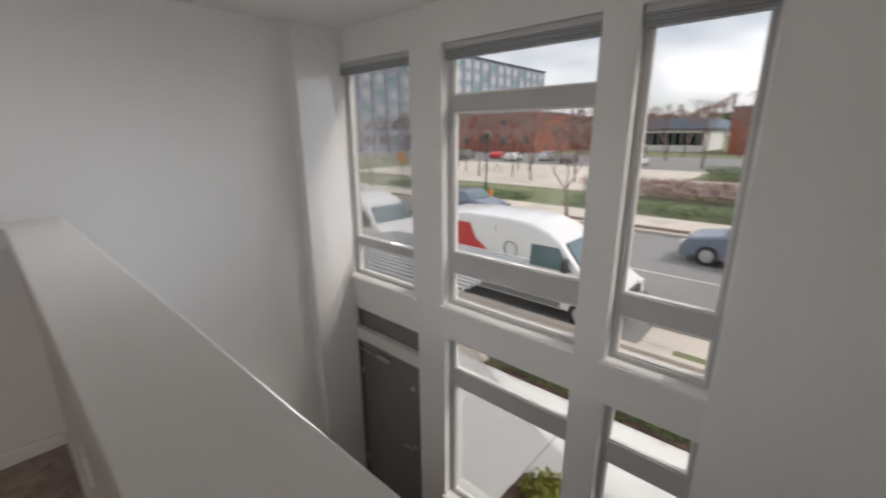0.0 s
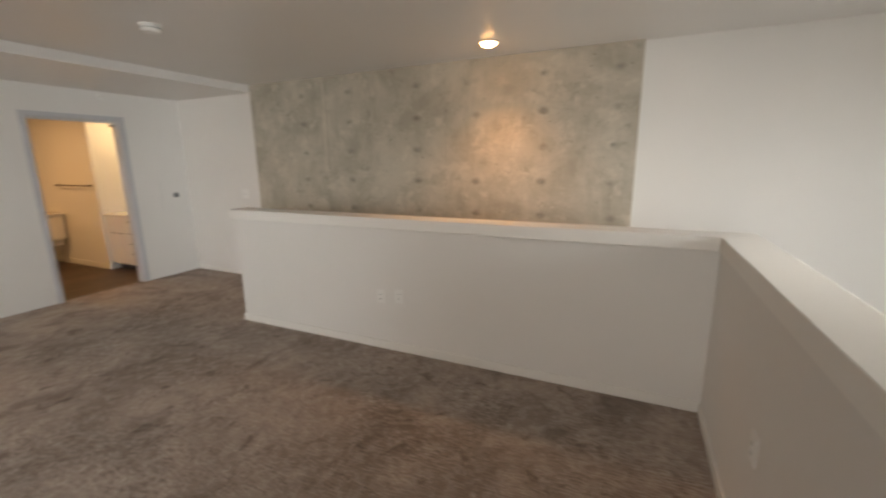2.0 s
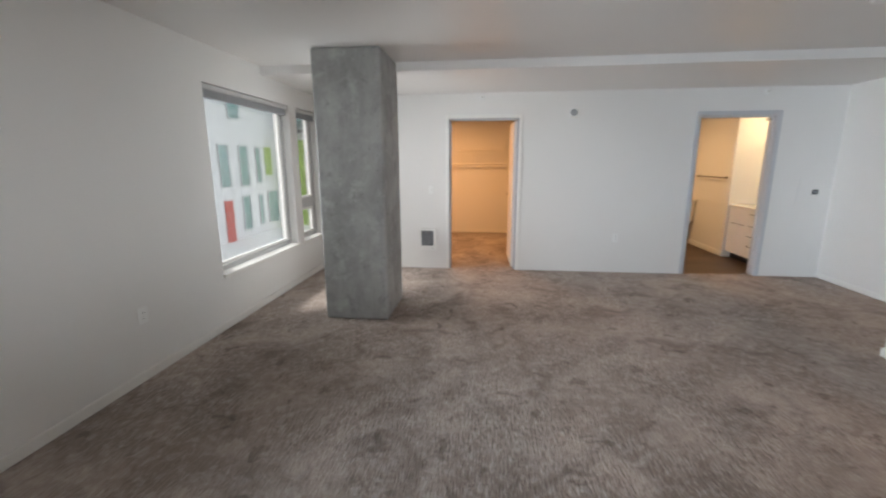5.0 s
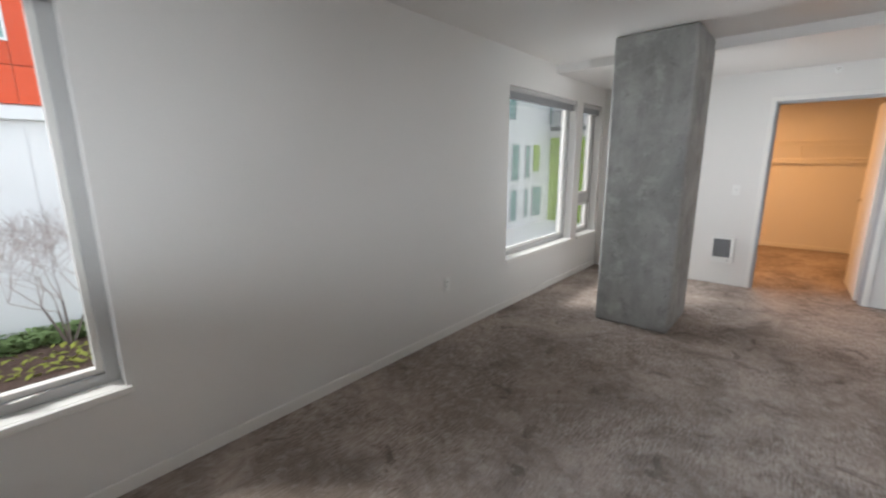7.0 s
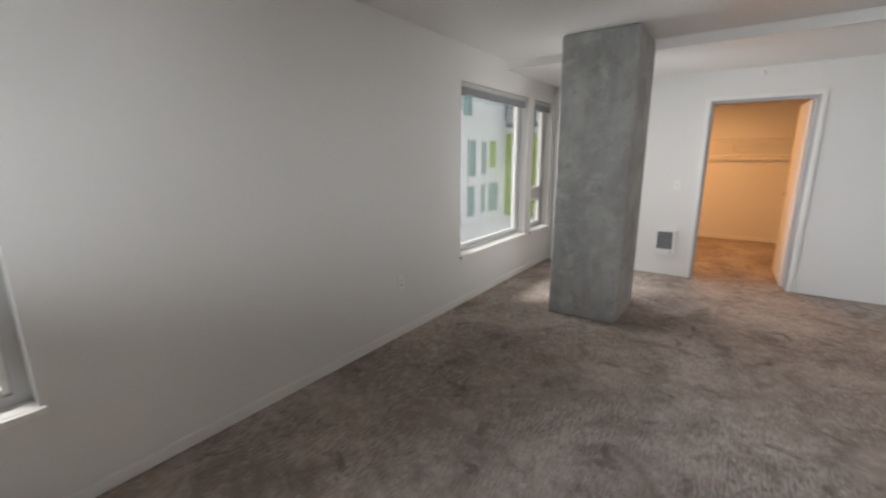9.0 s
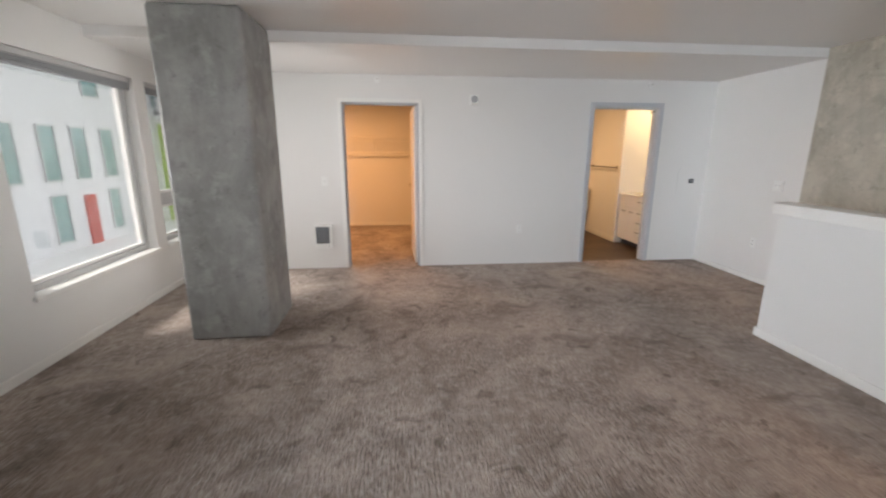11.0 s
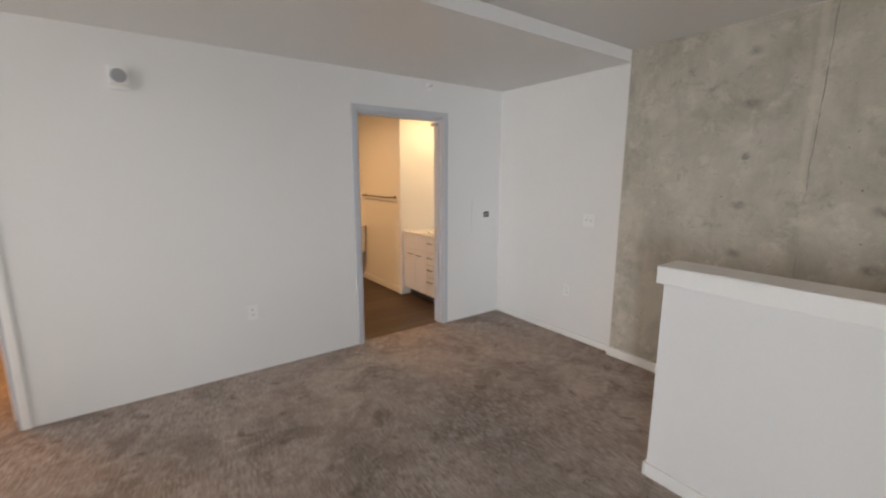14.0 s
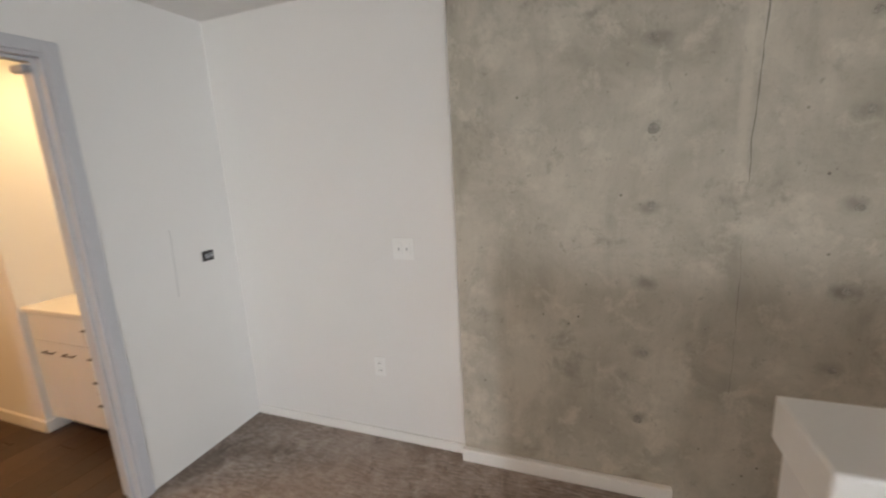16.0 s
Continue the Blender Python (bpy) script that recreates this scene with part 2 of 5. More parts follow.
def concrete_material(name, low, high, dark, ties=False, streaks=0.3):
    m = bpy.data.materials.new(name)
    m.use_nodes = True
    n, l = m.node_tree.nodes, m.node_tree.links
    s = n["Principled BSDF"]
    s.inputs["Roughness"].default_value, s.inputs["Specular IOR Level"].default_value = 0.78, 0.3
    pos = n.new("ShaderNodeNewGeometry").outputs["Position"]
    cloud = noise_node(n, l, pos, 2.3, 9, 0.64, 0.4)
    color = blended(n, l, ranged(n, l, cloud, 0.38, 0.62, 0, 1), low, high)
    form = n.new("ShaderNodeMapping")
    form.inputs["Scale"].default_value = (9.0, 9.0, 1.6)
    l.new(pos, form.inputs["Vector"])
    run = noise_node(n, l, form.outputs["Vector"], 1.0, 6, 0.62, 0.3)
    color = blended(n, l, ranged(n, l, run, 0.55, 0.72, 0, streaks), color, dark)
    color = blended(n, l, ranged(n, l, run, 0.30, 0.44, streaks, 0), color, tuple(1.18 * c for c in high))
    smear = noise_node(n, l, pos, 6.0, 7, 0.68, 0.2)
    color = blended(n, l, ranged(n, l, smear, 0.54, 0.66, 0, 0.55), color, tuple(1.2 * c for c in high))
    stain = noise_node(n, l, pos, 6.5, 8, 0.68, 0.3)
    color = blended(n, l, ranged(n, l, stain, 0.58, 0.72, 0, 0.62), color, dark)
    scuff = noise_node(n, l, pos, 17.0, 6, 0.7, 0.25)
    color = blended(n, l, ranged(n, l, scuff, 0.62, 0.72, 0, 0.5), color, tuple(0.8 * c for c in dark))
    grit = noise_node(n, l, pos, 75, 4, 0.6)
    color = blended(n, l, ranged(n, l, grit, 0.56, 0.74, 0, 0.22), color, dark)
    pits = n.new("ShaderNodeTexVoronoi")
    pits.inputs["Scale"].default_value = 15
    l.new(pos, pits.inputs["Vector"])
    gate = noise_node(n, l, pos, 3.4, 3)
    hole = math_node(n, l, "MULTIPLY", ranged(n, l, pits.outputs["Distance"], 0.05, 0.11, 1, 0), ranged(n, l, gate, 0.50, 0.62, 0, 0.75))
    color = blended(n, l, hole, color, tuple(0.42 * c for c in dark))
    if ties:
        xyz = n.new("ShaderNodeSeparateXYZ")
        l.new(pos, xyz.inputs["Vector"])
        x, z = xyz.outputs["X"], xyz.outputs["Z"]
        near = None
        for tx in TIES_X:
            d = math_node(n, l, "ABSOLUTE", math_node(n, l, "SUBTRACT", x, tx))
            near = d if near is None else math_node(n, l, "MINIMUM", near, d)
        dz = math_node(n, l, "PINGPONG", math_node(n, l, "SUBTRACT", z, TIES_Z), TIE_STEP / 2)
        dz = math_node(n, l, "MULTIPLY", dz, 1.5)
        dist = math_node(n, l, "SQRT", math_node(n, l, "ADD", math_node(n, l, "MULTIPLY", near, near), math_node(n, l, "MULTIPLY", dz, dz)))
        ragged = math_node(n, l, "ADD", dist, math_node(n, l, "MULTIPLY", math_node(n, l, "SUBTRACT", scuff, 0.5), 0.075))
        some = ranged(n, l, noise_node(n, l, pos, 2.1, 2), 0.36, 0.56, 0.25, 1.0)
        color = blended(n, l, math_node(n, l, "MULTIPLY", ranged(n, l, ragged, 0.012, 0.058, 0.72, 0), some), color, tuple(0.72 * c for c in dark))
        edge = math_node(n, l, "ABSOLUTE", math_node(n, l, "ADD", x, 3.150))
        edge = math_node(n, l, "ADD", edge, math_node(n, l, "MULTIPLY", math_node(n, l, "SUBTRACT", stain, 0.5), 0.05))
        ridge = math_node(n, l, "MULTIPLY", ranged(n, l, edge, 0.008, 0.024, 0.3, 0), ranged(n, l, z, 1.30, 1.55, 0, 1))
        color = blended(n, l, ridge, color, tuple(1.3 * c for c in high))
    l.new(color, s.inputs["Base Color"])
    relief = math_node(n, l, "SUBTRACT", noise_node(n, l, pos, 22, 8, 0.7), math_node(n, l, "MULTIPLY", hole, 0.8))
    bumped(n, l, s, relief, 0.25, 0.008)
    return m


M_WALL = material("white_wall_paint", (0.775, 0.765, 0.745), 0.62, vary=0.015, scale=1.2, fine=160, bump=0.05, spec=0.35)
M_CEIL = material("ceiling_paint", (0.76, 0.745, 0.725), 0.38, vary=0.02, scale=0.8, fine=140, bump=0.05, spec=0.4)
M_TRIM = material("white_trim_enamel", (0.82, 0.81, 0.78), 0.38, vary=0.015, scale=3, fine=90, bump=0.03)
# grey stands for the shade on the closet jambs and stops
M_JAMB_SHADE = material("shaded_jamb_grey", (0.46, 0.47, 0.49), 0.42, vary=0.03, scale=4, fine=90, bump=0.03)
M_FACE = material("pale_grey_enamel", (0.53, 0.54, 0.565), 0.4, vary=0.03, scale=4, fine=90, bump=0.03)
M_VINYL = material("window_vinyl", (0.50, 0.50, 0.495), 0.4, vary=0.02, scale=3, fine=80, bump=0.02)
M_CONC = concrete_material("cast_concrete", (0.375, 0.345, 0.287), (0.525, 0.484, 0.410), (0.235, 0.218, 0.180), ties=True, streaks=0.22)
M_CONC_COL = concrete_material("column_concrete", (0.245, 0.245, 0.237), (0.36, 0.36, 0.348), (0.135, 0.135, 0.130), streaks=0.25)
M_HOLE = material("tie_hole_grout", (0.31, 0.292, 0.248), 0.95, vary=0.3, scale=40, fine=160, bump=0.6)
M_CARPET = carpet_material()
M_GLASS = glass_material("window_glass")
M_WOODF = material("dark_plank", (0.062, 0.036, 0.022), 0.42, vary=0.28, scale=5, fine=60, bump=0.08, stretch=(1.2, 14, 1), piece=0.3)
M_PLASTIC = material("white_plastic", (0.83, 0.83, 0.81), 0.35, vary=0.01, scale=5, fine=60, bump=0)
M_DARK = material("black_plastic", (0.02, 0.02, 0.022), 0.5, vary=0.1, scale=9, fine=90, bump=0.05)
M_BRONZE = material("dark_nickel", (0.13, 0.11, 0.09), 0.38, metal=0.8, vary=0.05, scale=20, fine=200, bump=0.03)
M_CRACK = material("joint_shadow_grout", (0.27, 0.245, 0.205), 0.95, vary=0.3, scale=30, fine=160, bump=0.5)
M_GRILLE = material("grey_grille", (0.34, 0.36, 0.39), 0.5, metal=0.3, vary=0.1, scale=20, fine=90, bump=0.05)
M_CHROME = material("brushed_nickel", (0.62, 0.6, 0.56), 0.28, metal=1.0, vary=0.05, scale=20, fine=200, bump=0.03)
M_BLIND = material("grey_blind_fabric", (0.34, 0.35, 0.36), 0.8, vary=0.06, scale=8, fine=220, bump=0.2)
M_CERAMIC = material("white_porcelain", (0.80, 0.78, 0.73), 0.12, vary=0.01, scale=3, fine=40, bump=0)
M_CABINET = material("white_cabinet_laminate", (0.78, 0.76, 0.71), 0.35, vary=0.015, scale=3, fine=80, bump=0.02)
M_DOORG = material("grey_door_paint", (0.20, 0.195, 0.19), 0.45, vary=0.05, scale=3, fine=80, bump=0.05)
M_WIRE = material("white_coated_wire", (0.78, 0.76, 0.72), 0.4, vary=0.01, scale=4, fine=60, bump=0)


# ---- building helpers ----
def mesh_of(bm, name, mat):
    me = bpy.data.meshes.new(name)
    bmesh.ops.recalc_face_normals(bm, faces=bm.faces)
    bm.to_mesh(me)
    bm.free()
    if mat:
        me.materials.append(mat)
    return me


def part(name, bm, mat, parent=None, label="", smooth=False):
    ob = new(name, mesh_of(bm, name, mat))
    if parent:
        ob.parent = parent
    if label:
        tagged(ob, label)
    if smooth:
        for p in ob.data.polygons:
            p.use_smooth = True
    return ob


def setting(name, bm, mat, label, category):
    return tagged(part(name, bm, mat), label, category, kind="structure")


def thing(name, label, category, place=(0, 0, 0), turn=0, group="", kind=""):
    ob = new(name)
    ob.empty_display_size = 0.1
    ob.matrix_world = pose(*place, 0, 0, turn)
    return tagged(ob, label, category, group, kind)


def box(bm, x0, x1, y0, y1, z0, z1, bevel=0.0, seg=2):
    made = bmesh.ops.create_cube(bm, size=1)["verts"]
    for v in made:
        v.co = Vector((x0 + (v.co.x + 0.5) * (x1 - x0), y0 + (v.co.y + 0.5) * (y1 - y0), z0 + (v.co.z + 0.5) * (z1 - z0)))
    if bevel:
        edges = list({e for v in made for e in v.link_edges})
        bmesh.ops.bevel(bm, geom=edges, offset=bevel, segments=seg, affect="EDGES", profile=0.5)
    return bm


def boxed(*a, **k):
    return box(bmesh.new(), *a, **k)


def rod(bm, a, b, r0, r1=None, seg=12):
    a, b = Vector(a), Vector(b)
    d = b - a
    m = Matrix.Translation((a + b) / 2) @ d.to_track_quat("Z", "Y").to_matrix().to_4x4()
    bmesh.ops.create_cone(bm, cap_ends=True, segments=seg, radius1=r0, radius2=r0 if r1 is None else r1, depth=d.length, matrix=m)
    return bm


def ball(bm, c, r, squash=(1, 1, 1), seg=16):
    bmesh.ops.create_uvsphere(bm, u_segments=seg, v_segments=seg // 2, radius=r, matrix=Matrix.Translation(c) @ Matrix.Diagonal((*squash, 1)))
    return bm


def lathe(bm, profile, m=Matrix(), seg=28):
    rings = []
    for r, z in profile:
        rings.append([bm.verts.new(m @ Vector((r * math.cos(2 * math.pi * i / seg), r * math.sin(2 * math.pi * i / seg), z))) for i in range(seg)])
    for p, q in zip(rings, rings[1:]):
        for i in range(seg):
            bm.faces.new((p[i], p[(i + 1) % seg], q[(i + 1) % seg], q[i]))
    for ring in (rings[0], rings[-1]):
        bm.faces.new(ring)
    return bm


def pierced(axis, lo, hi, u0, u1, z0, z1, holes=()):
    """A wall slab across an axis (x or y) from lo to hi, along the other axis from u0 to u1, with clean openings (ua, ub, za, zb)."""
    us = sorted({u0, u1, *[h[0] for h in holes], *[h[1] for h in holes]})
    zs = sorted({z0, z1, *[h[2] for h in holes], *[h[3] for h in holes]})
    us, zs = [u for u in us if u0 <= u <= u1], [z for z in zs if z0 <= z <= z1]
    full = {}
    for i in range(len(us) - 1):
        for j in range(len(zs) - 1):
            cu, cz = (us[i] + us[i + 1]) / 2, (zs[j] + zs[j + 1]) / 2
            full[i, j] = not any(h[0] < cu < h[1] and h[2] < cz < h[3] for h in holes)
    bm = bmesh.new()
    seen = {}

    def at(w, u, z):
        key = (round(w, 5), round(u, 5), round(z, 5))
        if key not in seen:
            seen[key] = bm.verts.new((w, u, z) if axis == "x" else (u, w, z))
        return seen[key]

    for (i, j), solid in full.items():
        if not solid:
            continue
        a, b, c, d = us[i], us[i + 1], zs[j], zs[j + 1]
        for w in (lo, hi):
            bm.faces.new([at(w, *q) for q in ((a, c), (b, c), (b, d), (a, d))])
        for near, p, q in (((i - 1, j), (a, c), (a, d)), ((i + 1, j), (b, c), (b, d)), ((i, j - 1), (a, c), (b, c)), ((i, j + 1), (a, d), (b, d))):
            if not full.get(near, False):
                bm.faces.new((at(lo, *p), at(lo, *q), at(hi, *q), at(hi, *p)))
    return bm


# ---- the plan ----
WX, EX, SY, NY, CY = -5.71, 3.14, -2.24, 4.40, 4.37
CEIL, SOFFIT, SOFFIT_X, LOW = 2.46, 2.376, -4.272, -2.83
GROUND = -2.95
HEAD, SILL = 2.165, 0.50
EAST = {"window_1": (3.31, 4.34, -0.03, HEAD), "window_2": (1.69, 2.945, -0.02, HEAD), "window_3": (0.86, 1.475, -0.01, HEAD),
        "window_4": (1.69, 2.925, -2.15, -0.33), "window_5": (0.86, 1.455, -2.15, -0.33)}
ENTRY = (3.27, 4.33, LOW, -0.80)
TRANSOM = (3.27, 4.33, -0.66, -0.40)
SOUTH = {"window_6": (-0.25, 0.55, SILL, 2.15), "window_7": (-4.84, -3.345, SILL, 2.15), "window_8": (-5.62, -5.02, SILL, 2.15)}
CLOSET, BATH = (-0.428, 0.508, 0, 2.063), (2.738, 3.640, 0, 2.055)

# floor of the loft, with the stairwell and the tall void left open
bm = bmesh.new()
box(bm, WX - 0.06, 0.64, SY - 0.1, 3.34, -0.28, 0)
box(bm, WX - 0.06, -3.30, 3.34, NY + 0.1, -0.28, 0)
setting("floor", bm, M_CARPET, "worn taupe carpet with dark footprints and stains", "floor")
setting("floor_closet", boxed(-8.95, WX - 0.06, SY, 1.3, -0.28, 0), M_CARPET, "taupe closet carpet under warm light", "floor")
setting("floor_lower", boxed(-6, EX, SY - 0.1, 4.6, LOW - 0.2, LOW), M_WOODF, "dark floor of the level below", "floor")

setting("ceiling", boxed(SOFFIT_X, EX + 0.2, SY - 0.2, 4.62, CEIL, CEIL + 0.3), M_CEIL, "smooth off-white painted ceiling", "ceiling")
setting("ceiling_soffit", boxed(WX - 0.12, SOFFIT_X, SY - 0.2, 4.62, SOFFIT, CEIL + 0.3), M_CEIL, "dropped white soffit along the wall", "ceiling")
setting("ceiling_rooms", boxed(-9.0, WX - 0.12, SY - 0.2, 4.62, SOFFIT, SOFFIT + 0.3), M_CEIL, "painted ceiling over closet and bathroom", "ceiling")

setting("wall_south", pierced("y", SY - 0.2, SY, -9.0, EX + 0.2, -3.2, CEIL + 0.3, list(SOUTH.values())), M_WALL, "white painted wall with window openings", "wall")
setting("wall_east", pierced("x", EX, EX + 0.2, SY, 4.62, -3.2, CEIL + 0.0, [*EAST.values(), ENTRY, TRANSOM]), M_WALL, "tall white window wall", "wall")
setting("wall_west", pierced("x", WX - 0.12, WX, SY, 4.62, 0.0, SOFFIT, [CLOSET, BATH]), M_WALL, "white painted wall with two doorways", "wall")
setting("wall_north_white", boxed(WX, SOFFIT_X, NY, 4.62, 0.0, SOFFIT), M_WALL, "white painted drywall beside bare concrete", "wall")
setting("wall_north_tall", boxed(0.112, EX, 4.42, 4.62, LOW, CEIL), M_WALL, "tall white painted drywall", "wall")
concrete = setting("wall_north_concrete", boxed(SOFFIT_X, 0.112, CY, 4.62, LOW, CEIL), M_CONC, "bare cast concrete wall with tie holes and stains", "wall")
setting("wall_pilaster", boxed(2.65, EX, 4.275, 4.42, LOW, CEIL, bevel=0.006), M_WALL, "white boxed pilaster in the corner", "wall")
setting("wall_furring", boxed(2.90, EX, SY, 0.835, LOW, CEIL, bevel=0.006), M_WALL, "plain white furred wall beside the windows", "wall")
setting("wall_lower_west", boxed(-6.1, -6.0, SY, 4.6, LOW, -0.28), M_WALL, "plain white wall of the level below", "wall")
setting("wall_closet_back", boxed(-8.97, -8.85, SY, 1.3, 0, SOFFIT), M_WALL, "closet back wall", "wall")
setting("wall_between", boxed(-8.97, WX - 0.12, 1.2, 1.32, 0, SOFFIT), M_WALL, "partition between closet and bathroom", "wall")
setting("wall_bath_far", boxed(-8.7, -8.55, 1.32, 4.6, 0, SOFFIT), M_WALL, "bathroom end wall", "wall")
setting("wall_bath_towel", boxed(-8.55, -6.88, 3.83, 4.60, 0, SOFFIT, bevel=0.004), M_WALL, "bathroom wall with the towel bar", "wall")
setting("wall_bath_north", boxed(-6.88, WX - 0.12, 4.42, 4.60, 0, SOFFIT), M_WALL, "alcove wall behind the vanity", "wall")

# half-height walls round the openings
bm = bmesh.new()
box(bm, -3.315, 0.765, 3.195, 3.355, -0.28, 1.02, bevel=0.004)
setting("wall_pony_north", bm, M_WALL, "white half-height drywall guard wall", "half wall")
setting("wall_pony_east", boxed(0.592, 0.765, SY, 3.195, -0.28, 1.02), M_WALL, "white half-height drywall guard wall", "half wall")
bm = bmesh.new()
box(bm, -3.335, 0.782, 3.155, 3.358, 1.022, 1.108, bevel=0.006)
setting("trim_cap_north", bm, M_TRIM, "white painted cap on the guard wall", "wall cap")
setting("trim_cap_east", boxed(0.578, 0.782, SY, 3.155, 1.022, 1.108, bevel=0.003), M_TRIM, "white painted cap on the guard wall", "wall cap")


def baseboard(x0, x1, y0, y1, h=0.072):
    setting("baseboard", boxed(x0, x1, y0, y1, 0.0, h, bevel=0.006), M_TRIM, "low white painted baseboard", "baseboard")


baseboard(WX, 0.590, SY, SY + 0.014)
baseboard(-3.315, 0.578, 3.181, 3.195)
baseboard(-3.329, -3.315, 3.181, 3.355)
baseboard(0.578, 0.592, SY + 0.014, 3.181)
baseboard(WX, SOFFIT_X, NY - 0.014, NY, 0.06)
baseboard(SOFFIT_X - 0.010, -3.30, CY - 0.034, CY, 0.07)
baseboard(-8.85, -8.836, SY, 1.2, 0.07)
baseboard(-8.55, -6.88, 3.816, 3.83, 0.085)
baseboard(-6.88, -6.866, 3.816, 4.42, 0.085)

# concrete column
bm = boxed(-4.33, -3.652, -1.43, -0.812, 0, CEIL, bevel=0.022, seg=2)
setting("column", bm, M_CONC_COL, "bare grey concrete column with chamfered edges", "column")


# ---- doors ----
def door_frame(name, y0, y1, top, mat, label, wide=0.045, inner=None):
    door = thing(name, label, "door", kind="structure")
    for side, (a, b) in {"left": (y0 - wide, y0 + 0.004), "right": (y1 - 0.004, y1 + wide)}.items():
        part("casing", boxed(WX - 0.001, WX + 0.014, a, b, 0, top + wide, bevel=0.004), mat, door)
    part("casing", boxed(WX - 0.001, WX + 0.014, y0 + 0.004, y1 - 0.004, top - 0.004, top + wide, bevel=0.004), mat, door)
    for a, b in ((y0, y0 + 0.018), (y1 - 0.018, y1)):
        part("jamb", boxed(WX - 0.135, WX - 0.001, a, b, 0, top), inner or mat, door)
    part("jamb", boxed(WX - 0.135, WX - 0.001, y0 + 0.018, y1 - 0.018, top - 0.018, top), inner or mat, door)
    for a, b in ((y0 + 0.018, y0 + 0.031), (y1 - 0.031, y1 - 0.018)):
        part("door_stop", boxed(WX - 0.085, WX - 0.045, a, b, 0, top - 0.018), inner or mat, door)
    part("door_stop", boxed(WX - 0.085, WX - 0.045, y0 + 0.031, y1 - 0.031, top - 0.031, top - 0.018), inner or mat, door)
    return door


# inner jambs and stops get the shade painted in as grey
closet_door = door_frame("door_1", CLOSET[0], CLOSET[1], CLOSET[3], M_TRIM, "white closet door standing open inward in its casing", 0.042, M_JAMB_SHADE)
hinge_at = (WX - 0.125, CLOSET[1] - 0.022)
leaf_turn = Matrix.Translation((*hinge_at, 0)) @ pose(0, 0, 0, 0, 0, 182)
bm = boxed(0.004, 0.83, 0.0, 0.036, 0.012, 2.035, bevel=0.003)
leaf = part("door_leaf", bm, M_TRIM, closet_door, "smooth white door leaf")
leaf.matrix_basis = leaf_turn
for z in (0.25, 1.02, 1.80):
    bm = boxed(-0.004, 0.012, -0.006, 0.002, z - 0.05, z + 0.05, bevel=0.001)
    rod(bm, (-0.002, -0.004, z - 0.052), (-0.002, -0.004, z + 0.052), 0.006)
    part("hinge", bm, M_CHROME, leaf, "steel hinge")
bm = rod(bmesh.new(), (0.765, 0.036, 1.0), (0.765, 0.075, 1.0), 0.011)
rod(bm, (0.765, 0.036, 1.0), (0.765, 0.042, 1.0), 0.027, seg=20)
rod(bm, (0.765, 0.066, 1.0), (0.67, 0.070, 1.0), 0.009)
part("lever", bm, M_CHROME, leaf, "brushed nickel lever")
bath_door = door_frame("door_2", BATH[0], BATH[1], BATH[3], M_FACE, "open bathroom doorway in a grey painted steel frame")
bm = boxed(WX - 0.13, WX - 0.05, BATH[1] - 0.06, BATH[1] - 0.031, 1.985, 2.012, bevel=0.003)
part("strike", bm, M_GRILLE, bath_door, "dark metal latch at the head")


